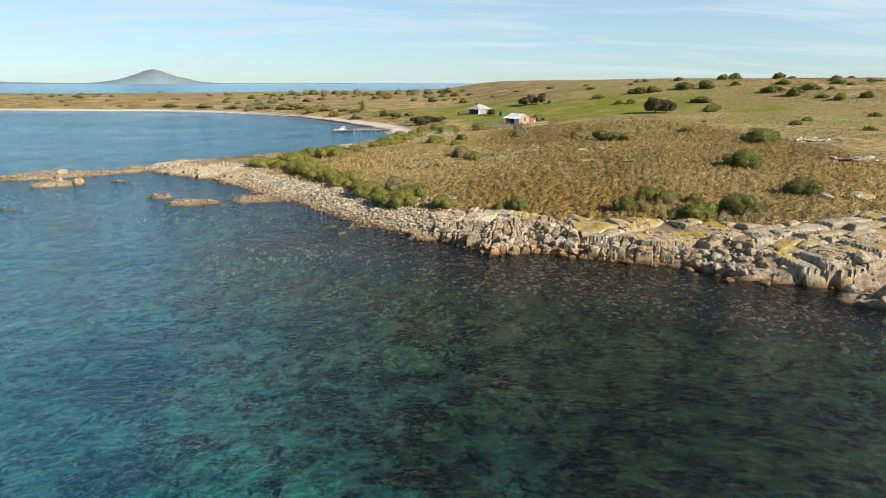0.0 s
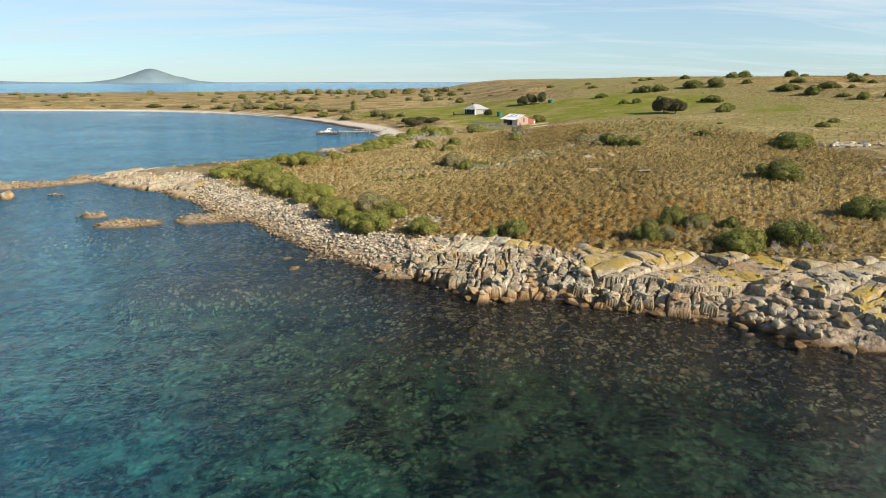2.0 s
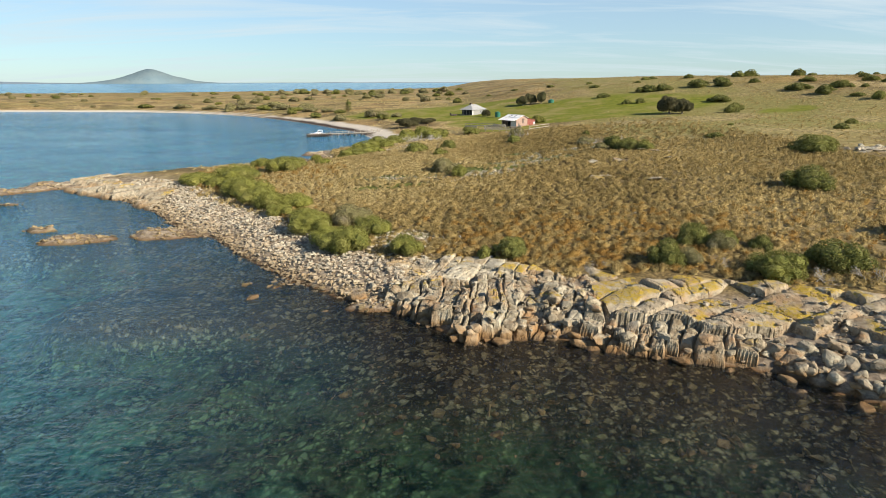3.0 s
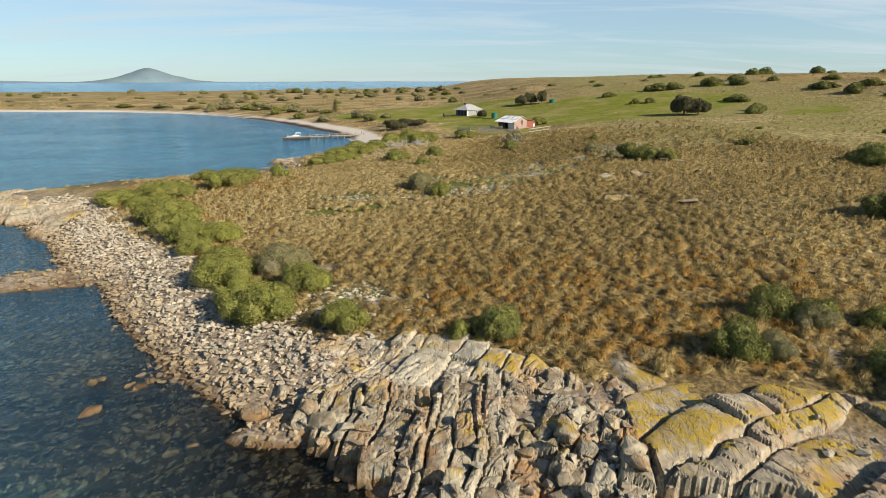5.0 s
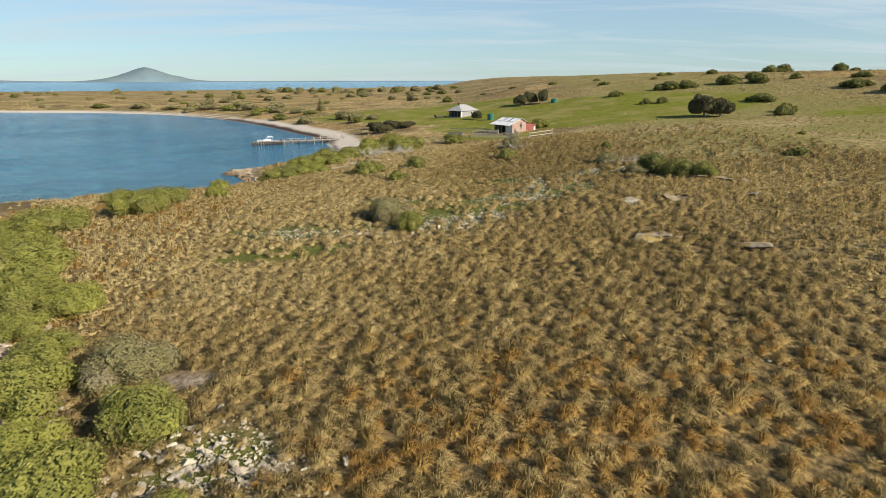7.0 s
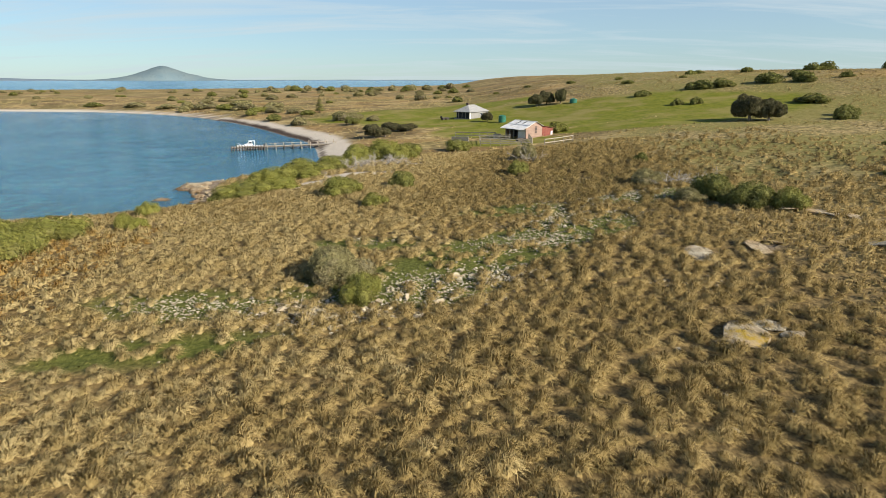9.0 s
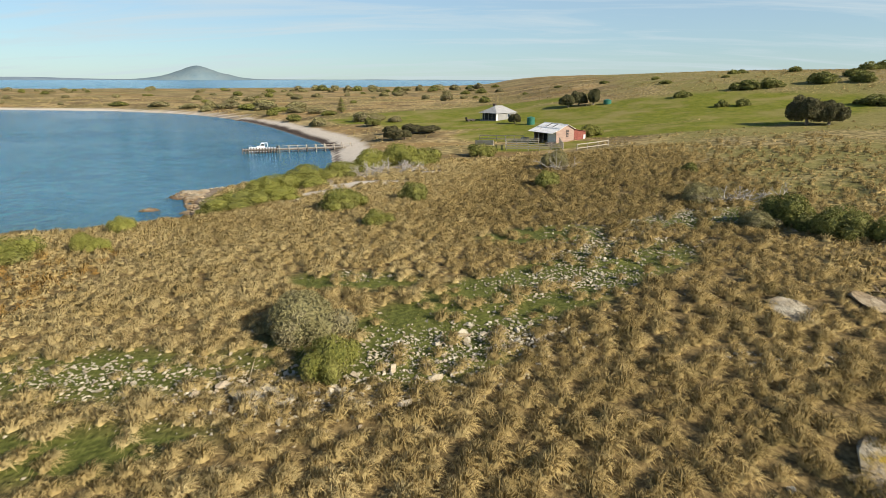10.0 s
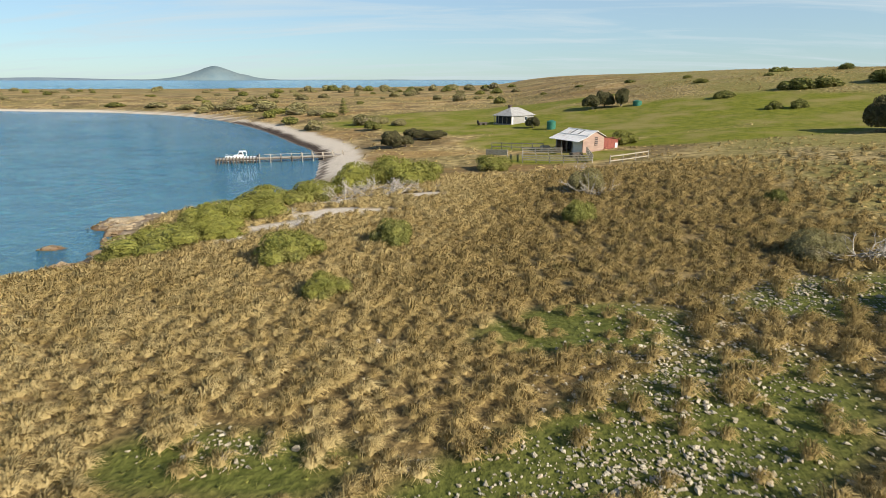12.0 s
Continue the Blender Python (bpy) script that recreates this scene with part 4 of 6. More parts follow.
g, x, y, z, s = sown(30000, -8, 75, 40, 90, lambda x, y, s: (1 - smooth(7.5, 9.5, s)) * smooth(-1.8, 0.5, s) * smooth(-6, 2, x) * (0.2 + 0.5 * (rough(x, y, 3.0, 77) > 0.15)) * (1 - 0.75 * smooth(16, 18, x) * (1 - smooth(23, 25, x))), 4)
strewn_stones("shore_rubble", RUBBLE, g, x, y, bare_top(x, y), 0.07, 0.36, 0.3, "broken angular rubble between the shore ledges", "rubble", 2.6)


def boulder(x, y, r, seed, material, label, category="boulder", group="", flat=0.7, sink=0.35, squareness=0.75):
    gen = random.Random(seed)
    bm = solid(gen, 20, flat, squareness)
    bmesh.ops.bevel(bm, geom=bm.edges[:], offset=0.06, segments=1, affect="EDGES")
    ob = link("boulder" if category == "boulder" else "rock_slab", bm, material)
    ob.matrix_basis = Matrix.LocRotScale((x, y, max(float(bare_top(np.array([x]), np.array([y]))[0]) if y < 72 else ground_at(x, y), SEA - 0.6) + r * flat * (1 - 2 * sink)), Euler((gen.gauss(0, 0.15), gen.gauss(0, 0.15), gen.uniform(0, 6.28))), (r * gen.uniform(0.9, 1.3), r * gen.uniform(0.75, 1.0), r))
    return tagged(ob, label, category, group)


gen = random.Random(31)
for i in range(95):       # the boulder bank below the lichen ledges
    f = gen.random()
    bx, by = 24.8 + 9.0 * f + gen.gauss(0, 0.7), 59.0 - 3.4 * f + gen.gauss(0, 1.7)
    boulder(bx, by, 0.24 + 0.42 * gen.random() ** 1.7, 100 + i, BEDROCK, "pale angular boulder on the rocky shore", group="shore boulders")
for i in range(22):       # tumbled blocks between the standing slabs
    boulder(gen.uniform(11, 16), gen.uniform(64.5, 70), gen.uniform(0.25, 0.6), 200 + i, BEDROCK, "rust-stained tumbled block on the rocky shore", group="tumbled blocks")
edge = 0
while edge < 60:          # blocks fallen along the foot of the ledges
    bx, by = gen.uniform(1.0, 24.0), gen.uniform(58.5, 71.0)
    if -0.7 < float(shore(np.array([bx]), np.array([by]))[0]) < 0.9:
        boulder(bx, by, 0.25 + 0.4 * gen.random() ** 1.6, 600 + edge, BEDROCK, "brown wet block at the foot of the ledges", group="fallen blocks", flat=0.6, sink=0.3)
        edge += 1
for i, (bx, by, r) in enumerate(((-0.5, 72.5, 0.55), (-1.6, 73.4, 0.5), (-2.6, 71.6, 0.7), (0.6, 70.6, 0.5), (-5.0, 69.5, 0.6), (-8.5, 71, 0.5), (-12, 72.5, 0.55), (40.5, 53.2, 0.9), (44.5, 50.5, 0.7), (37.3, 49.6, 0.8), (39.3, 47.5, 1.1), (41.5, 46.5, 1.0), (38.2, 46.2, 0.7), (-66.5, 110, 1.3), (-69.5, 108.8, 1.1), (-75, 119, 1.2))):
    boulder(bx, by, r, 300 + i, BEDROCK, "weathered boulder at the water's edge", group="waterside boulders")
for i, (bx, by, r) in enumerate(((30.7, 123.5, 1.7), (35.0, 124.3, 1.3), (36.5, 125.3, 0.9), (42.7, 123.8, 1.4), (28.1, 111.4, 1.6), (29.5, 112.3, 1.0), (27.0, 110.4, 0.9), (30.3, 111.3, 0.7), (35.1, 107.5, 2.0), (38.7, 140.0, 0.8), (77, 122.5, 1.6), (79.5, 124, 1.9), (82, 124.5, 1.4), (75, 121.5, 1.2), (68, 97, 2.2), (71, 99, 1.6), (54, 73.5, 1.9), (4.4, 116.0, 1.2), (45.5, 132.5, 1.0), (46.6, 131.6, 0.8), (35.5, 85.8, 0.8), (45.0, 133.8, 1.2))):
    boulder(bx, by, r * 0.9, 400 + i, PALE_ROCK, "flat pale rock slab showing through the grass", "rock slab", "rock slabs in the grass", 0.15, 0.22, 0.3)

# ---- tussock grass ----
def tussock(seed, blades, wide, lobes, heart=0.24):
    """A shaggy mop about 1 across: a low heart of dead thatch, out of which fine blades rise, arch over and hang. Also gives each corner's strand and the way it faces."""
    g = np.random.default_rng(seed)
    v, f, k = [], [], []
    ring = g.uniform(0.75, 1.2, lobes)
    for rad, up in ((1.0, -0.06), (0.7, 0.10)):
        for i in range(lobes):
            a = 6.283 * i / lobes
            v.append(np.array([math.cos(a) * rad * heart * ring[i], math.sin(a) * rad * heart * ring[i], up * g.uniform(0.8, 1.2)]))
            k.append(3.0 * i)
    v.append(np.array([0.02, 0.01, 0.17]))
    k.append(1.0)
    for i in range(lobes):
        j = (i + 1) % lobes
        f += [(i, j, lobes + j), (i, lobes + j, lobes + i), (lobes + i, lobes + j, 2 * lobes)]
    for i in range(blades):
        turn, out = g.uniform(0, 6.283), g.uniform(0.0, 1.0) ** 0.75
        d = np.array([math.cos(turn), math.sin(turn), 0])
        swing = turn + g.normal(0, 0.35)
        e = np.array([math.cos(swing), math.sin(swing), 0])
        high = g.uniform(0.34, 0.60) * (1.0 - 0.18 * out)
        root = d * 0.14 * out + np.array([0, 0, 0.02])
        mid = d * (0.03 + 0.25 * out) + np.array([0.02, 0.01, high * 0.88])
        tip = e * (0.05 + 0.46 * out * g.uniform(0.8, 1.2)) + np.array([0.09, 0.045, high * (1.25 - 0.92 * out)]) + g.normal(0, 0.025, 3)
        turn += g.normal(0, 0.5)
        side = np.array([-math.sin(turn), math.cos(turn), 0]) * wide * g.uniform(0.6, 1.3)
        b = len(v)
        v += [root, mid + side, mid - side, tip]
        f += [(b, b + 1, b + 2), (b + 2, b + 1, b + 3)]
        k += [i * 0.7] * 4
    v, f, k = np.array(v), np.array(f), np.array(k)
    dome = v * np.array([1.0, 1.0, 0.7]) + np.array([0, 0, 0.10]) + g.normal(0, 0.09, v.shape)
    dome /= np.linalg.norm(dome, axis=1)[:, None]
    flip = np.einsum("ij,ij->i", np.cross(v[f[:, 1]] - v[f[:, 0]], v[f[:, 2]] - v[f[:, 0]]), dome[f].mean(1)) < 0
    f[flip] = f[flip][:, ::-1]
    return v, f, k, dome


CLUMPS = [tussock(i, 136, 0.0079, 5, 0.18) for i in range(8)]
FULL_CLUMPS = [tussock(80 + i, 78, 0.0112, 4, 0.2) for i in range(6)]
MID_CLUMPS = [tussock(60 + i, 25, 0.0185, 4, 0.28) for i in range(6)]
FAR_CLUMPS = [tussock(20 + i, 4, 0.05, 3, 0.36) for i in range(5)]
WISPS = [tussock(40 + i, 7, 0.03, 3) for i in range(4)]


def bare(x, y, s):
    """Likelihood of tussocks: none on rock, sand, paddock, herbs."""
    zz = zones(x, y, 0 * x, s)
    k = (1 - zz["rock"]) * (1 - zz["sand"]) * (1 - zz["green"]) * (1 - 0.68 * zz["herb"]) * (1 - 0.72 * zz["turf"])
    off_rock = np.where((x > 2) & (y < 90), smooth(-0.7, 0.3, s - rock_limit(x, y)), 1)
    return np.clip(k * 1.15 - 0.12, 0, 1) * (s > 3) * off_rock


def hue(x, y, g):
    """Blond on the seaward slope, golden by the ledges, brown inland; part of the brown stands in for shaded gaps."""
    t = 0.42 + 0.16 * rough(x, y, 22, 101) + 0.10 * rough(x, y, 5, 103) + g.normal(0, 0.09, len(x))
    blond = 1 - smooth(-6, 14, x - 0.15 * (y - 110))
    # the drop towards +x is browner straw plus painted shade between clumps
    t = t + 0.22 * blond * smooth(92, 104, y) - 0.13 * smooth(8, 26, x) * smooth(90, 106, y)
    t = np.minimum(t, 0.70)
    gold = (1 - smooth(85, 100, y)) * smooth(0, 10, x) + (1 - smooth(128, 146, y)) * (1 - smooth(-16, -9, x))
    rich = 0.62 * np.clip(gold, 0, 1) * np.clip(0.75 + 0.7 * rough(x, y, 9, 107), 0, 1) * (1 - 0.6 * smooth(26, 36, x)) * (1 - 0.45 * (x < 0))
    t = np.where(g.uniform(0, 1, len(x)) < rich, g.uniform(0.80, 1.0, len(x)), t * (1 - 0.12 * rich))
    t = t - 0.10 * smooth(36, 60, x) * smooth(120, 165, y) * np.clip(0.6 + rough(x, y, 16, 109), 0, 1)
    t = t + 0.13 * np.exp(-(((y - 166 - 0.2 * x) / 13) ** 2 + ((x - 14) / 22) ** 2)) * np.clip(0.6 + rough(x, y, 7, 113), 0, 1)
    return np.clip(t, 0.02, 0.98)


def planted(x0, x1, y0, y1, gap, keep, seed):
    """Places on a jittered grid, so that the clumps stand close but never on one another."""
    g = np.random.default_rng(seed)
    mx, my = np.meshgrid(np.arange(x0, x1, gap), np.arange(y0, y1, gap))
    x = mx.ravel() + 0.5 * gap * (np.arange(my.shape[0]) % 2)[:, None].repeat(mx.shape[1], 1).ravel() + g.uniform(-0.42, 0.42, mx.size) * gap
    y = my.ravel() + g.uniform(-0.42, 0.42, mx.size) * gap
    s = shore(x, y)
    ok = g.uniform(0, 1, len(x)) < keep(x, y, s)
    x, y, s = x[ok], y[ok], s[ok]
    return g, x, y, height(x, y, s), s


g, x, y, z, s = planted(-38, 72, 66, 200, 0.79, lambda x, y, s: bare(x, y, s) * (0.97 - 0.12 * smooth(10, 25, x) - 0.2 * smooth(165, 200, y)), 11)
r = (1.15 + 0.8 * g.uniform(0, 1, len(x)) ** 1.3) * (1.0 + 0.22 * rough(x, y, 3.0, 131, 2))
r = r * (1.0 + 0.12 * smooth(140, 150, y))
close = (x > -11) & (x < 36) & (y > 68) & (y < 144)
beyond = (x > -15) & (x < 46) & (y >= 144) & (y < 188)
for name, shapes, pick, label in (("tussock_grass", CLUMPS, close, "dry straw-coloured tussock grass covering the slope"), ("brown_tussocks", FULL_CLUMPS, beyond, "brown and straw tussock grass before the farm yard"), ("outer_tussocks", MID_CLUMPS, ~close & ~beyond, "dry straw-coloured tussock grass farther along the slope")):
    n = int(pick.sum())
    tagged(scatter(name, shapes, GRASS, np.stack([x, y, z - 0.03], 1)[pick], np.stack([r, r, r * g.uniform(0.5, 0.75, len(x))], 1)[pick], g.uniform(-0.7, 0.7, n), g.integers(0, len(shapes), n), hue(x[pick], y[pick], g)), label, "grass", kind="stuff")
g, x, y, z, s = sown(25000, -330, 240, 40, 480, lambda x, y, s: bare(x, y, s) * (1 - ((x > -38) & (x < 72) & (y < 200) & (y > 66))), 12)
r = g.uniform(0.9, 1.9, len(x))
tagged(scatter("far_tussocks", FAR_CLUMPS, GRASS, np.stack([x, y, z - 0.03], 1), np.stack([r, r, r * g.uniform(0.35, 0.6, len(x))], 1), g.uniform(0, 6.28, len(x)), g.integers(0, 5, len(x)), 0.14 + 0.66 * hue(x, y, g) * (1 - 0.3 * smooth(40, 90, x))),
       "dry tussock grass over the far slopes", "grass", kind="stuff")
g, x, y, z, s = sown(26000, 30, 240, 130, 340, lambda x, y, s: 0.75 * (rough(x, y, 14, 121) > -0.25) * (1 - zones(x, y, 0 * x, s)["green"]) * ((x > 72) | (y > 200) | (zones(x, y, 0 * x, s)["turf"] > 0.5)), 15)
r = g.uniform(0.5, 1.5, len(x))
tagged(scatter("hill_tussocks", FAR_CLUMPS, GRASS, np.stack([x, y, z - 0.03], 1), np.stack([r, r, r * g.uniform(0.35, 0.6, len(x))], 1), g.uniform(0, 6.28, len(x)), g.integers(0, 5, len(x)), np.clip(0.38 + 0.2 * rough(x, y, 10, 123) + g.normal(0, 0.1, len(x)), 0, 0.7)),
       "low olive and straw tussocks over the hill", "grass", kind="stuff")
g, x, y, z, s = sown(9000, -14, 48, 76, 156, lambda x, y, s: zones(x, y, 0 * x, s)["herb"] * 0.9, 13)
r = g.uniform(0.25, 0.6, len(x))
tagged(scatter("low_herbs", WISPS, LEAF_BRIGHT, np.stack([x, y, z - 0.01], 1), np.stack([r, r, r * 0.35], 1), g.uniform(0, 6.28, len(x)), g.integers(0, 4, len(x))),
       "low green herbs between pale stones", "herbs", kind="stuff")

# ---- shrubs and trees ----
def crown_mesh(seed, leaves, leaf, lobes=9, low=0.0, squat=1.0):
    """A lumpy crown about 2 across and 1 high, clothed in small leaves over a ragged inner mass."""
    gen, g = random.Random(seed), np.random.default_rng(seed)
    balls = [(0.0, 0.0, 0.42, 0.55)]
    for i in range(lobes):
        a, d = gen.uniform(0, 6.28), gen.uniform(0.3, 0.74)
        r = gen.uniform(0.2, 0.40)
        balls.append((d * math.cos(a), d * math.sin(a), gen.uniform(0.22, 0.72) * (1.15 - 0.7 * d), r))
    c = np.array(balls)
    which = g.choice(len(c), leaves * 3, p=c[:, 3] ** 2 / (c[:, 3] ** 2).sum())
    d = g.normal(size=(leaves * 3, 3))
    d /= np.linalg.norm(d, axis=1)[:, None]
    q = c[which, :3] + d * (c[which, 3] * g.uniform(0.84, 1.08, len(which)))[:, None]
    q[:, 2] *= 1.0
    inner = np.linalg.norm(q[:, None] - c[None, :, :3], axis=2) < c[None, :, 3] * 0.84
    q, d = q[~inner.any(1) & (q[:, 2] > low + 0.01)][:leaves], d[~inner.any(1) & (q[:, 2] > low + 0.01)][:leaves]
    t = np.cross(d + g.normal(0, 0.5, d.shape), g.normal(size=d.shape))
    t /= np.linalg.norm(t, axis=1)[:, None]
    b = np.cross(d, t)
    size = leaf * g.uniform(0.6, 1.5, len(q))[:, None]
    lift = d * size * 0.5
    v = np.stack([q - t * size, q + b * size * 0.55 + lift, q + t * size, q - b * size * 0.55 + lift], 1).reshape(-1, 3)
    k = np.arange(len(q))[:, None] * 4
    f = np.concatenate([k + np.array([[0, 1, 2]]), k + np.array([[0, 2, 3]])])
    base = len(v)
    vs, fs = [v], [f]
    for bx, by, bz, br in balls:
        bm = bmesh.new()
        bmesh.ops.create_icosphere(bm, subdivisions=1, radius=1.0)
        for w in bm.verts:
            w.co *= br * (0.80 + 0.16 * noise.noise(w.co * 2.7 + Vector((seed, bx * 9, by * 9))))
            w.co += Vector((bx, by, bz))
            w.co.z = max(w.co.z, low + 0.02)
        iv, jf = arrays(bm)
        vs.append(iv), fs.append(jf + base)
        base += len(iv)
    return np.concatenate(vs) * np.array([1, 1, squat]), np.concatenate(fs)


def stems_mesh(seed, spread=0.35, tall=0.55, count=5, thick=0.035):
    gen = random.Random(seed)
    bm = bmesh.new()
    for i in range(count):
        a = gen.uniform(0, 6.28)
        p = Vector((0.05 * math.cos(a), 0.05 * math.sin(a), -0.05))
        for j in range(3):
            q = p + Vector((math.cos(a) * spread / 3 * gen.uniform(0.7, 1.4), math.sin(a) * spread / 3 * gen.uniform(0.7, 1.4), tall / 3 * gen.uniform(0.8, 1.2)))
            bar(bm, p, q, thick * (1 - j * 0.27), thick * (0.73 - j * 0.27), 5)
            p = q
            a += gen.gauss(0, 0.4)
    return bm


def shrub(seed, leaves, leaf, material, label, name="shrub", category="shrub", group="", lobes=9, squat=1.0):
    """A shrub of unit radius, to be copied to its places."""
    ob = thing(name, Matrix(), label, category, group)
    part("stem", stems_mesh(seed), BARK, ob, "grey woody stems")
    crown = raw("crown", *crown_mesh(seed, leaves, leaf, lobes, 0.0, squat), material)
    crown.parent = ob
    return ob


def plant(kinds, places, deep=0.06, seed=1, grow=1.2, low=1.0):
    """Copies of the kinds of plant, each stood on the ground; the patterns themselves take the first places."""
    gen = random.Random(seed)
    used = {k.name for k in kinds if k.location.length > 0}
    for i, (px, py, r, h) in enumerate(places):
        ob = kinds[i % len(kinds)]
        m = Matrix.LocRotScale((px, py, ground_at(px, py) - deep * h), Euler((0, 0, gen.uniform(0, 6.28))), (r * grow, r * grow * gen.uniform(0.85, 1.1), low * h * (0.45 + 0.52 * grow)))
        if ob.name in used:
            copy_thing(ob, m @ Matrix.Diagonal((*[1 / k for k in ob.scale], 1)))
        else:
            used.add(ob.name)
            ob.matrix_basis = m


bright = [shrub(s, 4600, 0.030, LEAF_BRIGHT, "low rounded bright green coastal shrub above the cobbles", group="coastal shrubs", lobes=17) for s in (51, 52, 53)]
plant(bright, [(-35.2, 121.8, 3.2, 1.9), (-29.2, 123.0, 4.0, 2.8), (-28.6, 136, 2.3, 2.0), (-22.9, 128.8, 3.1, 2.8), (-23.9, 110.8, 3.6, 2.8), (-18.0, 102.2, 2.8, 2.3), (-14.5, 101.8, 2.3, 2.0), (-10.1, 89.8, 2.5, 2.4),
               (-5.1, 82.8, 2.9, 2.6), (-3.0, 87.2, 2.1, 2.2), (-23.5, 135.6, 3.6, 2.2), (-18.4, 139.2, 1.2, 1.8), (-20.8, 148.5, 1.3, 1.8), (-17.1, 139.2, 1.1, 1.3), (-31, 118.6, 2.6, 1.6), (-7.6, 85.3, 2.2, 1.9), (-20.8, 106.3, 2.8, 2.2), (-26.5, 115.5, 3.0, 2.2), (-12, 94.5, 2.0, 1.7), (-15.8, 98.3, 1.8, 1.7)], seed=2, grow=1.06)
plant([shrub(s, 4600, 0.030, LEAF_BRIGHT, "spreading bright green shrub on the headland", group="headland shrubs", lobes=15) for s in (54, 55)],
      [(-13.8, 162, 3.9, 2.2), (-12.6, 170.5, 3.6, 2.4), (-10.2, 177, 3.8, 2.6), (-6.3, 182.5, 3.2, 2.4), (32.2, 70.3, 2.3, 2.0), (-0.1, 155.2, 2.5, 2.3), (-10.5, 165.5, 2.6, 1.6), (-8, 172, 2.2, 1.6), (4.9, 147, 1.3, 1.5), (-16.5, 160, 2.0, 1.3), (-3.6, 193.0, 3.6, 3.4), (1.2, 194.5, 4.4, 3.8), (5.2, 196.5, 3.2, 2.8), (38.6, 226, 2.4, 2.5), (14.7, 204.4, 2.6, 2.2)], seed=3)
dark = [shrub(s, 4200, 0.036, LEAF_DARK, "dense dark green rounded shrub among the tussocks", group="dark shrubs", lobes=12) for s in (61, 62, 63)]
plant(dark, [(24.5, 74.4, 2.1, 2.4), (28.9, 78.6, 1.9, 2.4), (31.0, 77.2, 1.4, 1.8), (34, 76.3, 1.2, 1.5), (36.9, 70.8, 3.0, 2.5), (48.9, 77.2, 2.8, 2.4), (51.3, 97.8, 3.9, 3.0), (68.1, 123, 4.0, 3.2), (10.9, 78.2, 1.7, 2.1),
             (8.6, 78.0, 0.9, 1.4), (7.3, 159.3, 2.0, 2.3), (22.4, 165.8, 1.6, 2.2), (40.6, 168.8, 1.4, 1.5), (39.4, 142.2, 2.7, 2.8), (41.1, 137.8, 2.4, 2.5), (43.2, 135.6, 2.0, 2.2)], seed=4, grow=1.0)
plant([shrub(64, 5200, 0.029, LEAF_BRIGHT, "small round olive-green shrub beside the grey shrub", group="field shrubs", lobes=6)], [(7.8, 118.0, 1.3, 1.9), (0.9, 80.2, 1.6, 1.9)], seed=5)
plant([shrub(65, 7000, 0.027, LEAF_GREY, "half-dead grey-brown twiggy shrub in the stones", group="grey shrubs", lobes=8)],
      [(5.3, 121.5, 2.2, 2.4), (-6.3, 92.2, 2.3, 2.2), (25.7, 179.6, 2.0, 2.6), (36.3, 153.9, 2.0, 1.9), (30.3, 77.0, 1.2, 1.5), (26.3, 74.0, 1.2, 1.4), (36.5, 141.0, 1.6, 1.4), (-20, 290, 3.0, 2.4), (-12, 284, 2.5, 1.8)], seed=6)
rise = [shrub(s, 620, 0.10, LEAF_DARK, "dark green shrub on the dry rise", group="shrubs on the rise", lobes=9) for s in (71, 72, 73)]
plant(rise, [(135.8, 229, 4.0, 5.5), (140.2, 209.5, 2.9, 4.5), (148.4, 207.5, 2.7, 4.0), (146, 236, 4.6, 4.6), (126.7, 286, 3.8, 4.0), (100.4, 218, 3.4, 4.2), (105.3, 239, 5, 4.2), (114.8, 280, 6, 5.5), (95, 283, 5.5, 5), (100, 281, 5.0, 5),
             (75.4, 281, 3.6, 3.4), (122.2, 273.5, 5, 5.2), (134.6, 273, 3, 3.4), (135, 243, 5.2, 4.2), (94.5, 157, 2.2, 2.2), (77.3, 256, 2.2, 3.2), (82, 254.5, 2.5, 3.6), (96.3, 212, 3.0, 4.2)], seed=7, grow=0.88, low=0.66)
plant(rise, [(88, 356, 2.5, 2.5), (70, 372, 3.0, 2.4), (112, 338, 3.2, 3.4), (118, 345, 3.0, 3.0), (131, 330, 3.4, 4.0), (150, 318, 4.2, 5.6), (158, 322, 4.6, 6.5), (178, 316, 4.4, 6.4), (205, 312, 3.0, 3.6), (150, 262, 4.0, 4.0), (163, 246, 3.6, 3.6), (172, 262, 3.2, 3.2),
             (186, 232, 3.4, 3.6), (52, 390, 2.5, 2.0), (36, 384, 2.6, 1.8)], seed=8, grow=0.85, low=0.62)
gen = random.Random(93)
rise_spots = []
while len(rise_spots) < 34:
    px, py = gen.uniform(55, 230), gen.uniform(140, 330)
    r = gen.uniform(0.9, 2.6)
    if px - 55 > (py - 300) * 0.3 and not (px < 125 and 195 < py < 305):
        rise_spots.append((px, py, r, r * gen.uniform(0.7, 1.1)))
plant(rise, rise_spots, seed=12, grow=1.05, low=0.75)
low = [shrub(s, 300, 0.13, LEAF_DARK if s == 83 else LEAF_GREY, "low olive shrub on the far flat", group="far shrubs", lobes=5) for s in (81, 82, 83)]
gen = random.Random(91)
spots = []
while len(spots) < 95:
    fx_, fy_ = gen.uniform(-430, 30), gen.uniform(330, 640)
    if float(shore(np.array([fx_]), np.array([fy_]))[0]) > 8 and (fx_ < -40 or fy_ > 360):
        r = gen.uniform(1.6, 4.0)
        spots.append((fx_, fy_, r, r * gen.uniform(0.6, 0.95)))
plant(low, spots, seed=9)
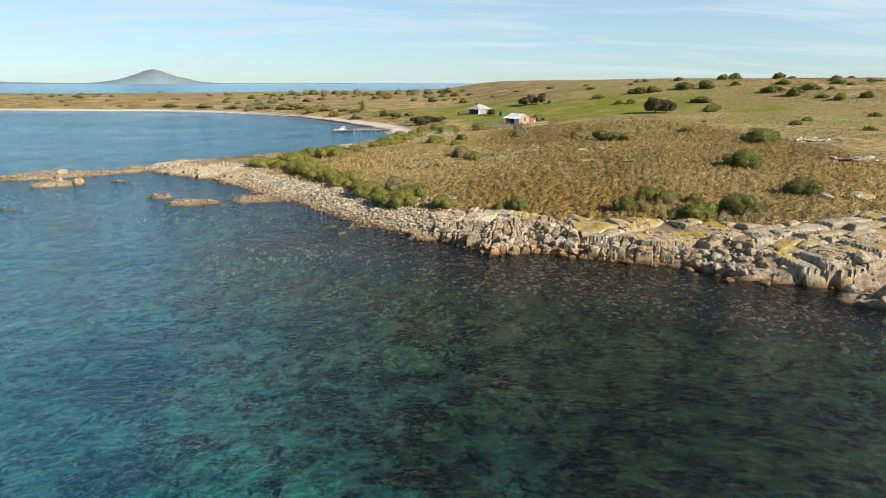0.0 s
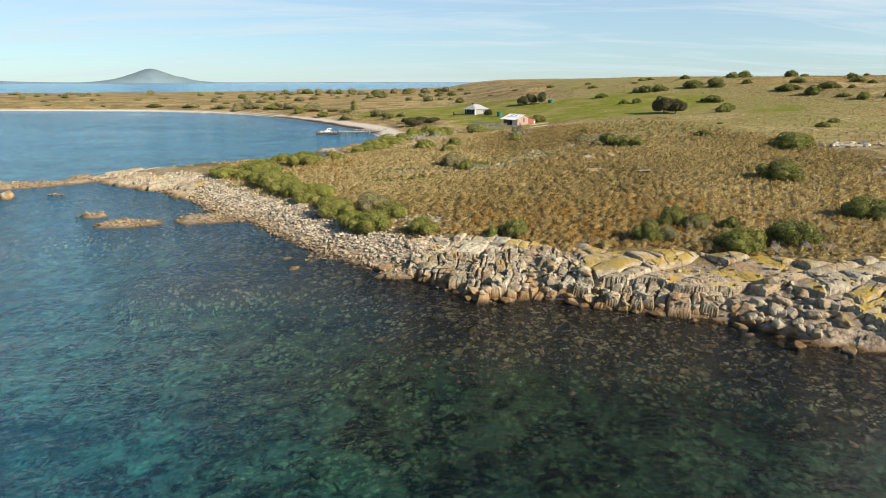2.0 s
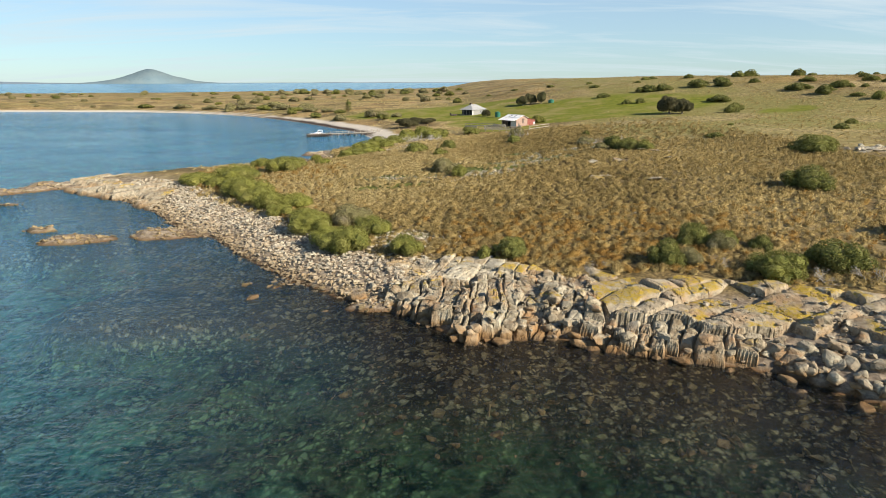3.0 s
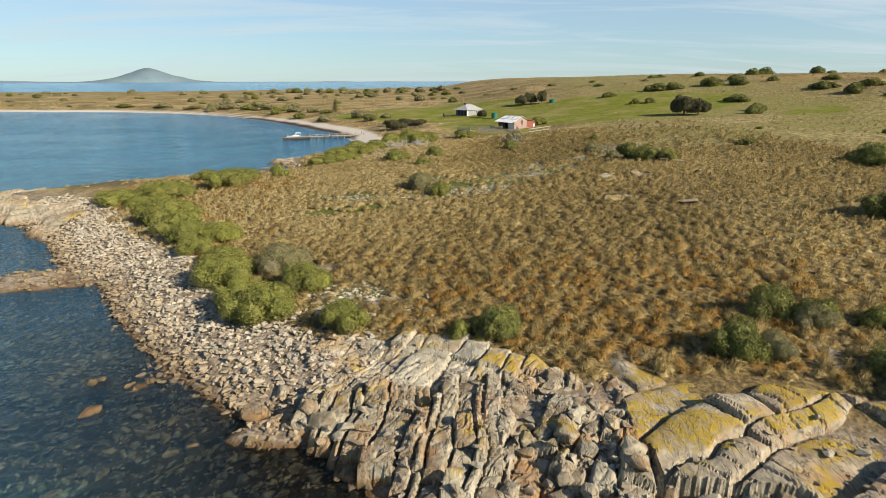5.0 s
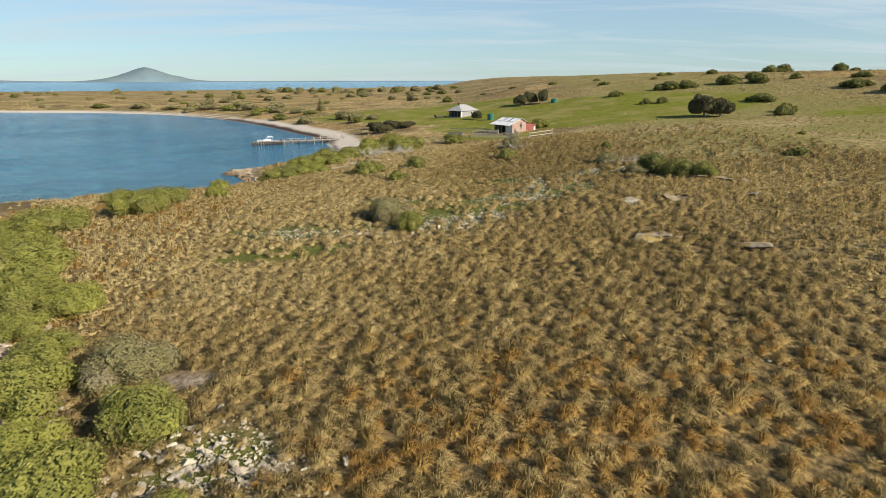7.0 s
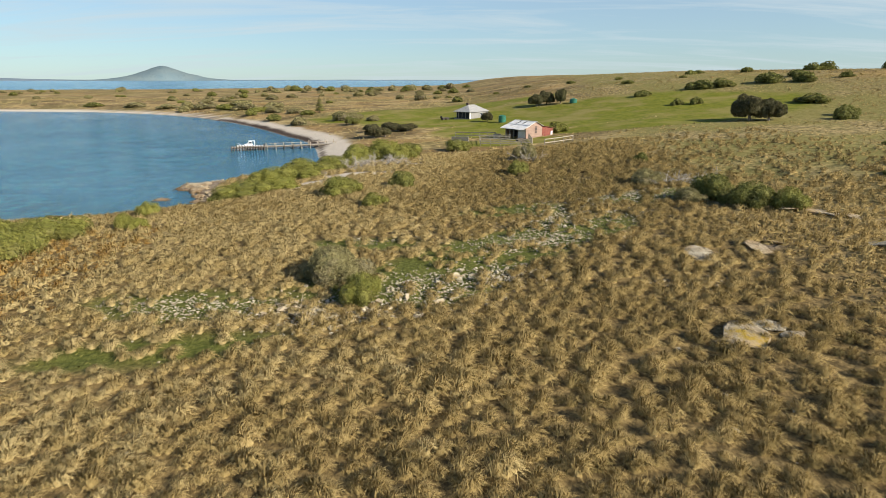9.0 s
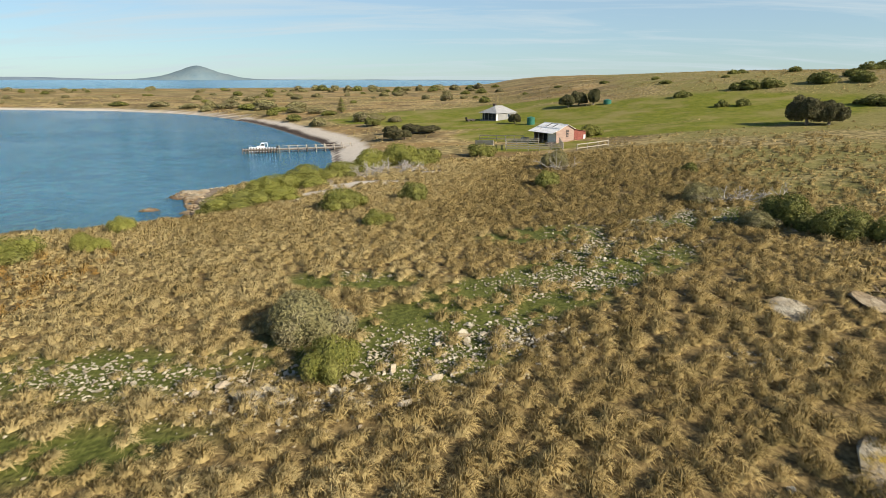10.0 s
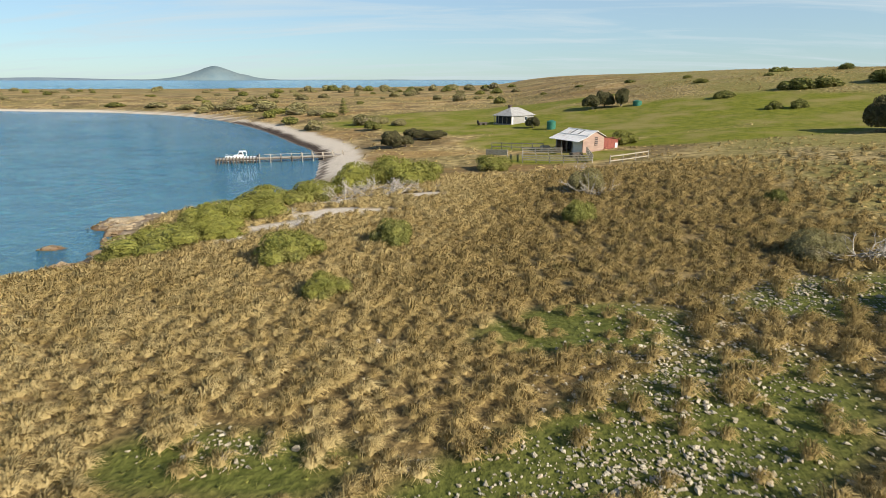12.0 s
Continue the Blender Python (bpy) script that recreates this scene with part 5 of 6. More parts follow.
plant(low, [(-24.3, 288, 3.5, 3.0), (-36.6, 283, 3.0, 2.6), (-51, 304, 2.8, 2.4), (-50, 328, 4, 2.0), (-60, 338, 5, 2.2), (-70, 346, 4.4, 2), (-80, 360, 6, 3.0), (-68, 362, 5, 2.8), (-92, 366, 5, 2.4), (-106, 376, 6, 2.4), (-128, 386, 5, 2.2), (-42, 318, 3.0, 1.8), (-90, 382, 7, 3), (-150, 398, 6, 2.4), (-176, 404, 5, 2.2)], seed=10)
gen = random.Random(92)
plant(low, [(-150 + 11 * i + gen.uniform(-3, 3), 640 + gen.uniform(-12, 12) + 0.4 * i, gen.uniform(5, 8), gen.uniform(4, 6)) for i in range(16)], seed=11, grow=0.9)


def tree(m, seed, label, trunk, radius, tall, material=LEAF_TREE, group="paddock trees"):
    """A spreading shelter tree: forked trunk, limbs and a crown of several leafy masses."""
    gen = random.Random(seed)
    ob = thing("tree", m, label, "tree", group)
    bm = bmesh.new()
    top = Vector((gen.uniform(-0.3, 0.3), gen.uniform(-0.3, 0.3), tall * 0.3))
    bar(bm, (0, 0, -0.3), top, trunk, trunk * 0.75, 8)
    ends = []
    for i in range(6):
        a = 6.28 * i / 6 + gen.uniform(-0.3, 0.3)
        e = top + Vector((math.cos(a) * radius * 0.42, math.sin(a) * radius * 0.42, tall * gen.uniform(0.12, 0.34)))
        bar(bm, top, e, trunk * 0.5, trunk * 0.2, 6)
        ends.append(e)
    part("trunk", bm, BARK, ob)
    vs, fs, n = [], [], 0
    for i, e in enumerate([*ends, top + Vector((0, 0, tall * 0.22))]):
        v, f = crown_mesh(seed * 10 + i, 1000, 0.08, 5)
        k = radius * gen.uniform(0.52, 0.68)
        vs.append(v * np.array([k, k, tall * 0.55]) + np.array([e.x, e.y, e.z - tall * 0.30]))
        fs.append(f + n)
        n += len(v)
    crown = raw("crown", np.concatenate(vs), np.concatenate(fs), material)
    crown.parent = ob
    return ob


def stand(x, y):
    return Matrix.Translation((x, y, ground_at(x, y)))


tree(stand(79.3, 217.5), 1, "dark broad shelter tree at the paddock's edge", 0.35, 4.3, 6.8)
tree(stand(82.6, 216), 2, "dark broad shelter tree at the paddock's edge", 0.3, 3.2, 5.6)
for i, (tx, ty, r, h) in enumerate(((43.0, 292, 3.0, 4.8), (46.4, 293, 3.4, 5.4), (50.5, 290, 2.4, 5.6))):
    tree(stand(tx, ty), 3 + i, "dark rounded tree standing in the green paddock", 0.25, r, h)
tree(stand(24.3, 262.5), 7, "small dark round tree beside the cottage", 0.18, 2.1, 3.3, group="cottage trees")
for i, (tx, ty, r, h) in enumerate(((-6.2, 236, 2.7, 3.9), (-3.6, 237.5, 2.0, 2.8), (-3.0, 249, 3.4, 2.9), (1.4, 248, 3.2, 2.4), (-8.4, 249, 2.2, 2.6), (-17.5, 272, 3.0, 2.8))):
    tree(stand(tx, ty), 10 + i, "dark wind-shaped tree behind the beach", 0.25, r, h, LEAF_DARK if i == 5 else LEAF_TREE, "trees behind the beach")

pine = thing("conifer", stand(-39, 326) @ Matrix.Scale(0.82, 4), "young dark conifer with tiered branches", "tree")
bm = bmesh.new()
bar(bm, (0, 0, -0.2), (0, 0, 7.6), 0.2, 0.04, 7)
part("trunk", bm, BARK, pine)
gen = random.Random(77)
bm = bmesh.new()
for tier in range(11):
    zt, rt = 0.8 + tier * 0.62, 2.7 * (1 - tier / 11.5)
    for i in range(9):
        a = 6.28 * i / 9 + tier * 0.4 + gen.uniform(-0.1, 0.1)
        e = Vector((math.cos(a) * rt, math.sin(a) * rt, zt + 0.25 * rt * 0.3))
        for j in range(7):
            q = Vector((0, 0, zt)).lerp(e, (j + 1) / 7)
            w = 0.55 * (1 - 0.4 * j / 7)
            sa = Vector((-math.sin(a), math.cos(a), 0)) * w
            vv = [bm.verts.new(c) for c in (q - sa + Vector((0, 0, -0.22)), q + Vector((math.cos(a), math.sin(a), 0)) * 0.35, q + sa + Vector((0, 0, -0.12)), q + Vector((0, 0, 0.2)))]
            bm.faces.new(vv[:3]), bm.faces.new((vv[0], vv[2], vv[3]))
part("crown", bm, LEAF_DARK, pine)

# ---- shed ----
def prism(outline, depth):
    """A slab with the outline (x, z) in its front plane, going back along y."""
    bm = bmesh.new()
    a = [bm.verts.new((x, 0, z)) for x, z in outline]
    b = [bm.verts.new((x, depth, z)) for x, z in outline]
    bm.faces.new(a), bm.faces.new(b[::-1])
    for i in range(len(a)):
        j = (i + 1) % len(a)
        bm.faces.new((a[j], a[i], b[i], b[j]))
    bmesh.ops.recalc_face_normals(bm, faces=bm.faces[:])
    return bm


def slope(x0, z0, x1, z1, y0, y1, thick=0.06):
    """A roof sheet between two lines along y."""
    bm = bmesh.new()
    q = [(x0, y0, z0), (x1, y0, z1), (x1, y1, z1), (x0, y1, z0)]
    lo, hi = [bm.verts.new(v) for v in q], [bm.verts.new((v[0], v[1], v[2] + thick)) for v in q]
    bm.faces.new(lo[::-1]), bm.faces.new(hi)
    for i in range(4):
        j = (i + 1) % 4
        bm.faces.new((lo[i], lo[j], hi[j], hi[i]))
    bmesh.ops.recalc_face_normals(bm, faces=bm.faces[:])
    return bm


SHED_Z = ground_at(31, 218.5) - 0.1
shed = thing("farm_shed", Matrix.Translation((30.1, 217.6, SHED_Z)) @ Matrix.Rotation(radians(33), 4, "Z"), "old farm shed with white iron roof and faded red walls", "shed")
# x runs along the gable wall, y back along the ridge
part("gable_wall", prism([(0, -0.4), (4.75, -0.4), (4.75, 2.72), (2.9, 3.62), (1.0, 2.86), (0, 2.42)], 0.14), PINK_WALL, shed, "faded pinkish-red board gable wall")
part("red_wall", prism([(4.76, -0.4), (8.0, -0.4), (8.0, 2.15), (4.76, 2.60)], 0.14), RED_IRON, shed, "dark red iron wall")
part("back_wall", prism([(0, -0.4), (8.0, -0.4), (8.0, 2.1), (4.75, 2.7), (2.9, 3.55), (1.0, 2.8), (0, 2.35)], 0.12), PINK_WALL, shed).matrix_basis = Matrix.Translation((0, 7.2, 0))
part("white_wall", boxes((0.0, 0.15, -0.4, 0.12, 2.6, 2.36)), WHITE_WALL, shed, "whitewashed board wall")
part("inner_wall", boxes((2.6, 0.15, -0.4, 2.7, 7.19, 2.9)), SHADE, shed, "inner wall of the open bay with its shade put into the colour")
part("end_wall", boxes((7.88, 0.15, -0.4, 8.0, 7.19, 2.1)), RED_IRON, shed)
part("lean_roof", slope(-1.3, 2.02, 1.05, 2.86, -0.3, 7.8), WHITE_IRON, shed, "white iron skillion roof")
part("main_roof", slope(0.9, 2.90, 2.9, 3.68, -0.3, 7.5), WHITE_IRON, shed, "white corrugated iron roof")
part("main_roof", slope(2.9, 3.68, 4.9, 2.74, -0.3, 7.5), WHITE_IRON, shed, "white corrugated iron roof")
part("red_roof", slope(4.7, 2.70, 8.25, 2.18, -0.25, 7.4), RED_IRON, shed, "dull red iron skillion roof")
part("ridge_cap", boxes((2.78, -0.32, 3.70, 3.02, 7.52, 3.78)), WHITE_IRON, shed)
for yy in (2.6, 4.6):
    part("skylight", slope(1.1, 3.05, 2.75, 3.69, yy, yy + 0.28, 0.02), SHADE, shed, "dark translucent roof strip")
for yy in (2.75, 4.2, 5.7, 7.0):
    part("post", boxes((0.0, yy, -0.4, 0.14, yy + 0.14, 2.36)), OLD_TIMBER, shed)
part("wall_plate", boxes((0.0, 2.9, 2.24, 0.12, 7.19, 2.40)), OLD_TIMBER, shed)
part("shutter", boxes((2.6, -0.05, 1.25, 3.25, 0.0, 2.65)), SHADE, shed, "dark louvred loft window")
for i in range(4):
    part("slat", boxes((2.63, -0.09, 1.4 + i * 0.32, 3.22, -0.05, 1.52 + i * 0.32)), PINK_WALL, shed)
part("door", boxes((7.35, -0.06, -0.2, 7.9, 0.0, 1.5)), WHITE_WALL, shed, "white plank door")
pile = thing("timber_stack", stand(28.6, 214.6) @ Matrix.Rotation(0.6, 4, "Z"), "dark stacked timber lying before the shed", "timber")
for i in range(9):
    part("plank", boxes((-1.1 + 0.05 * (i % 3), -0.5 + 0.33 * (i % 3), 0.02 + 0.2 * (i // 3), 1.1 - 0.07 * (i % 2), -0.2 + 0.33 * (i % 3), 0.2 + 0.2 * (i // 3))), DARK_TIMBER, pile)

# ---- cottage ----
COT_Z = ground_at(20.5, 277) - 0.1
cot = thing("cottage", Matrix.Translation((19.2, 271.6, COT_Z)) @ Matrix.Rotation(radians(50), 4, "Z") @ Matrix.Scale(0.93, 4), "old grey weatherboard cottage with hipped iron roof and verandah", "house")


def hip(x0, y0, x1, y1, z0, z1, ridge, ends, thick=0.07):
    """A hipped roof; ridge: half the ridge's length along x."""
    bm = bmesh.new()
    cx, cy = (x0 + x1) / 2, (y0 + y1) / 2
    lo = [bm.verts.new(v) for v in ((x0, y0, z0), (x1, y0, z0), (x1, y1, z0), (x0, y1, z0))]
    up = [bm.verts.new((v.co.x, v.co.y, v.co.z + thick)) for v in lo]
    a, b = bm.verts.new((cx - ridge, cy, z1)), bm.verts.new((cx + ridge, cy, z1))
    bm.faces.new(lo[::-1])
    for i in range(4):
        j = (i + 1) % 4
        bm.faces.new((lo[i], lo[j], up[j], up[i]))
    bm.faces.new((up[0], up[1], b, a)), bm.faces.new((up[1], up[2], b)), bm.faces.new((up[2], up[3], a, b)), bm.faces.new((up[3], up[0], a))
    bmesh.ops.recalc_face_normals(bm, faces=bm.faces[:])
    return bm


# x runs along the long wall, y back; the verandah faces -x
part("wall", boxes((1.0, 0.0, -0.4, 10.4, 0.15, 2.3)), GREY_WALL, cot, "pale grey weatherboard wall")
part("wall", boxes((1.0, 6.2, -0.4, 10.4, 6.35, 2.3)), GREY_WALL, cot)
part("wall", boxes((1.0, 0.16, -0.4, 1.15, 6.19, 2.3)), SHADE, cot, "verandah wall with its shade put into the colour")
part("wall", boxes((10.25, 0.16, -0.4, 10.4, 6.19, 2.3)), GREY_WALL, cot)
for i in range(7):
    part("weatherboard", boxes((1.0, -0.035, 0.1 + i * 0.31, 10.4, -0.002, 0.36 + i * 0.31)), GREY_WALL, cot)
part("roof", hip(-0.3, -0.45, 10.8, 6.8, 2.25, 4.45, 1.9, 0), GREY_IRON, cot, "grey corrugated iron hipped roof")
part("ridge_cap", boxes((3.3, 3.06, 4.42, 7.2, 3.28, 4.52)), GREY_IRON, cot)
chim = part("chimney", boxes((3.6, 3.4, 3.4, 4.4, 4.2, 4.95)), BRICK_DARK, cot, "dark sooty brick chimney")
part("cap", boxes((3.52, 3.32, 4.95, 4.48, 4.28, 5.05)), BRICK_DARK, chim)
for yy in (0.0, 1.55, 3.1, 4.65, 6.2):
    part("post", boxes((0.0, yy, -0.4, 0.1, yy + 0.1, 2.26)), OLD_TIMBER, cot, "weathered verandah post")
part("verandah_floor", boxes((-0.1, -0.1, -0.4, 0.99, 6.4, 0.05)), OLD_TIMBER, cot)
part("verandah_panel", boxes((0.2, 0.0, -0.3, 0.95, 0.1, 2.2)), WHITE_WALL, cot, "white end panel of the verandah")
win = part("window", boxes((6.0, -0.06, 0.9, 7.0, -0.036, 1.9)), GLASS_DARK, cot)
part("frame", boxes((5.92, -0.10, 0.82, 6.0, -0.037, 1.98), (7.0, -0.10, 0.82, 7.08, -0.037, 1.98), (6.0, -0.10, 1.9, 7.0, -0.037, 1.98), (6.0, -0.10, 0.82, 7.0, -0.037, 0.9)), WHITE_WALL, win)
part("step", boxes((2.4, -1.6, -0.35, 5.2, -0.9, 0.0)), WHITE_WALL, cot, "pale concrete slab beside the wall")


def water_tank(x, y, radius, tall, material, label):
    ob = thing("water_tank", stand(x, y), label, "tank")
    bm = bmesh.new()
    bmesh.ops.create_cone(bm, cap_ends=True, segments=28, radius1=radius, radius2=radius, depth=tall, matrix=Matrix.Translation((0, 0, tall / 2 - 0.1)))
    part("barrel", bm, material, ob)
    bm = bmesh.new()
    bmesh.ops.create_cone(bm, cap_ends=True, segments=28, radius1=radius * 1.03, radius2=radius * 0.25, depth=0.3, matrix=Matrix.Translation((0, 0, tall + 0.05)))
    part("lid", bm, material, ob)
    for i in range(5):
        bm = bmesh.new()
        bmesh.ops.create_cone(bm, cap_ends=True, segments=28, radius1=radius * 1.02, radius2=radius * 1.02, depth=0.06, matrix=Matrix.Translation((0, 0, tall * (i + 0.5) / 5 - 0.1)))
        part("rib", bm, material, ob)
    return ob


water_tank(28.2, 257.3, 1.05, 1.9, TANK_GREEN, "green corrugated water tank on the grass")
water_tank(54.4, 287.5, 1.2, 1.3, TANK_GREEN, "low dark green water tank in the paddock")

# things lying by the cottage
trailer = thing("cart", stand(11.6, 275.0) @ Matrix.Rotation(0.4, 4, "Z"), "rusty old farm cart standing by the cottage", "cart")
part("bed", boxes((-1.3, -0.7, 0.5, 1.3, 0.7, 0.7), (-1.3, -0.7, 0.7, -1.2, 0.7, 1.2), bevel=0.02), DARK_TIMBER, trailer)
for wx in (-0.7, 0.7):
    for wy in (-0.8, 0.8):
        bm = bmesh.new()
        bmesh.ops.create_cone(bm, cap_ends=True, segments=16, radius1=0.38, radius2=0.38, depth=0.14, matrix=Matrix.LocRotScale((wx, wy, 0.36), Euler((radians(90), 0, 0)), None))
        part("wheel", bm, DARK_TIMBER, trailer)
part("drawbar", boxes((1.3, -0.06, 0.45, 2.6, 0.06, 0.55)), DARK_TIMBER, trailer)
bin_ = thing("crate", stand(24.3, 224.4) @ Matrix.Rotation(0.4, 4, "Z"), "pale weathered crate beside the shed", "crate")
part("side_board", boxes((-0.8, -0.5, -0.1, 0.8, -0.44, 0.9)), PALE_RAIL, bin_)
part("side_board", boxes((-0.8, 0.44, -0.1, 0.8, 0.5, 0.9)), PALE_RAIL, bin_)
part("end_board", boxes((-0.8, -0.43, -0.1, -0.74, 0.43, 0.9)), PALE_RAIL, bin_)
part("end_board", boxes((0.74, -0.43, -0.1, 0.8, 0.43, 0.9)), PALE_RAIL, bin_)
part("floor_board", boxes((-0.73, -0.43, 0.0, 0.73, 0.43, 0.08)), PALE_RAIL, bin_)


def rail_fence(a, b, label, rails=3, tall=1.25, solid_boards=False):
    """Post-and-rail fence between two places on the ground."""
    ax, ay, bx, by = *a, *b
    n = max(2, round(math.hypot(bx - ax, by - ay) / 2.2))
    ob = thing("fence", stand(ax, ay), label, "fence", "stock fences")
    z0 = ground_at(ax, ay)
    pts = [(ax + (bx - ax) * i / n, ay + (by - ay) * i / n) for i in range(n + 1)]
    lp = [Vector((px - ax, py - ay, ground_at(px, py) - z0)) for px, py in pts]
    for i, p in enumerate(lp):
        bm = bmesh.new()
        bar(bm, p - Vector((0, 0, 0.3)), p + Vector((0, 0, tall + 0.05 * math.sin(i * 2.3))), 0.085, 0.07, 6)
        part("post", bm, OLD_TIMBER, ob)
    side = Vector((-(by - ay), bx - ax, 0)).normalized() * 0.09
    for p, q in zip(lp, lp[1:]):
        for r in range(rails):
            h = tall * (0.35 + 0.55 * r / max(1, rails - 1))
            m = look((p + q) / 2 + Vector((0, 0, h)) - side, q + Vector((0, 0, h)) - side)
            bm = bmesh.new()
            bmesh.ops.create_cube(bm, size=1.0, matrix=m @ Matrix.Diagonal((0.05, 0.16 if not solid_boards else 0.24, (q - p).length * 1.02, 1)))
            part("rail", bm, PALE_RAIL, ob)
    return ob


rail_fence((19.6, 210.0), (30.0, 206.0), "pale weathered post-and-rail yard fence", 3)
rail_fence((20.0, 219.8), (26.6, 217.6), "pale weathered post-and-rail yard fence", 3)
rail_fence((32.1, 203.2), (38.2, 205.8), "pale weathered post-and-rail yard fence", 2)
rail_fence((13.6, 218.6), (17.3, 216.6), "pale close-boarded yard fence", 4, 1.3, True)
rail_fence((14.5, 230.6), (24.0, 225.5), "grey weathered yard fence", 2)
rail_fence((20.0, 219.8), (19.6, 210.0), "grey weathered yard fence", 2)
rail_fence((30.0, 206.0), (30.6, 216.4), "dark timber stockyard fence by the shed", 3)

# ---- jetty and boat ----
JA, JB = Vector((-38.6, 223.9, 0)), Vector((-14.6, 233.4, 0))
run = (JB - JA)
JL = run.length
jm = Matrix.Translation((JA.x, JA.y, SEA)) @ Matrix.Rotation(math.atan2(run.y, run.x), 4, "Z")
jetty = thing("jetty", jm, "old timber jetty on dark piles running out from the beach", "jetty")
gen = random.Random(5)
step, k = 0.28, 0
plank = boxes((0, -0.95, 0.85, 0.25, 0.95, 0.92))
plank_me = bpy.data.meshes.new("plank")
plank.to_mesh(plank_me)
plank.free()
plank_me.materials.append(OLD_TIMBER)
for i in range(int(JL / step)):
    ob = new("plank", plank_me)
    ob.parent = jetty
    ob.matrix_basis = Matrix.LocRotScale((i * step, gen.uniform(-0.04, 0.04), gen.uniform(-0.012, 0.012)), None, None)
for yy in (-0.85, 0.0, 0.85):
    part("stringer", boxes((0, yy - 0.1, 0.57, JL, yy + 0.1, 0.845)), DARK_TIMBER, jetty)
i = 0.1
while i < JL - 1:
    for yy in (-1.1, 1.1):
        bm = bmesh.new()
        up = 1.15 if i < 8 else gen.uniform(1.3, 1.9)
        bar(bm, (i + gen.uniform(-0.06, 0.06), yy, -1.6), (i, yy, up), 0.13, 0.11, 7)
        part("pile", bm, OLD_TIMBER if up > 1.4 else DARK_TIMBER, jetty)
    part("crosshead", boxes((i - 0.1, -1.2, 0.36, i + 0.1, 1.2, 0.565)), DARK_TIMBER, jetty)
    i += 0.62 if i < 8 else 2.05
part("handrail", boxes((9.0, 1.05, 1.32, JL, 1.13, 1.4)), OLD_TIMBER, jetty)

boat = thing("motor_boat", Matrix.Translation((-35.4, 228.4, SEA)) @ Matrix.Rotation(math.atan2(run.y, run.x) + math.pi, 4, "Z") @ Matrix.Scale(0.98, 4), "small white motor boat with a cabin moored at the jetty", "boat")
bm = bmesh.new()
secs = []
for f in [i / 10 for i in range(11)]:
    px = -3.1 + 6.2 * f
    half = 1.08 * (1 - max(0, (f - 0.45) / 0.55) ** 2.2) + 0.02
    deck = 0.78 + 0.35 * f ** 2
    secs.append([bm.verts.new(v) for v in ((px, -half, deck), (px, -half * 0.82, 0.05), (px, 0, -0.32 + 0.25 * f ** 3), (px, half * 0.82, 0.05), (px, half, deck))])
for p, q in zip(secs, secs[1:]):
    for a in range(4):
        bm.faces.new((p[a], p[a + 1], q[a + 1], q[a]))
    bm.faces.new((p[4], p[0], q[0], q[4]))
bm.faces.new(secs[0])
bmesh.ops.recalc_face_normals(bm, faces=bm.faces[:])
part("hull", bm, HULL_WHITE, boat)
cabin = part("cabin", prism([(-0.6, 0.85), (1.6, 1.0), (1.3, 1.25), (0.7, 1.32), (0.3, 1.95), (-0.3, 1.95)], 1.5), HULL_WHITE, boat)
cabin.matrix_basis = Matrix.Translation((0, -0.75, 0))
for yy in (-0.015, 1.50):
    part("window", prism([(-0.4, 1.4), (0.55, 1.4), (0.28, 1.85), (-0.25, 1.85)], 0.015), GLASS_DARK, cabin).matrix_basis = Matrix.Translation((0, yy, 0))
part("roof", boxes((-1.1, -0.8, 1.96, 0.35, 0.8, 2.03), bevel=0.02), HULL_WHITE, boat)
for yy in (-0.75, 0.75):
    bm = bmesh.new()
    bar(bm, (-1.05, yy, 0.8), (-1.05, yy, 1.97), 0.03)
    part("roof_post", bm, HULL_WHITE, boat)
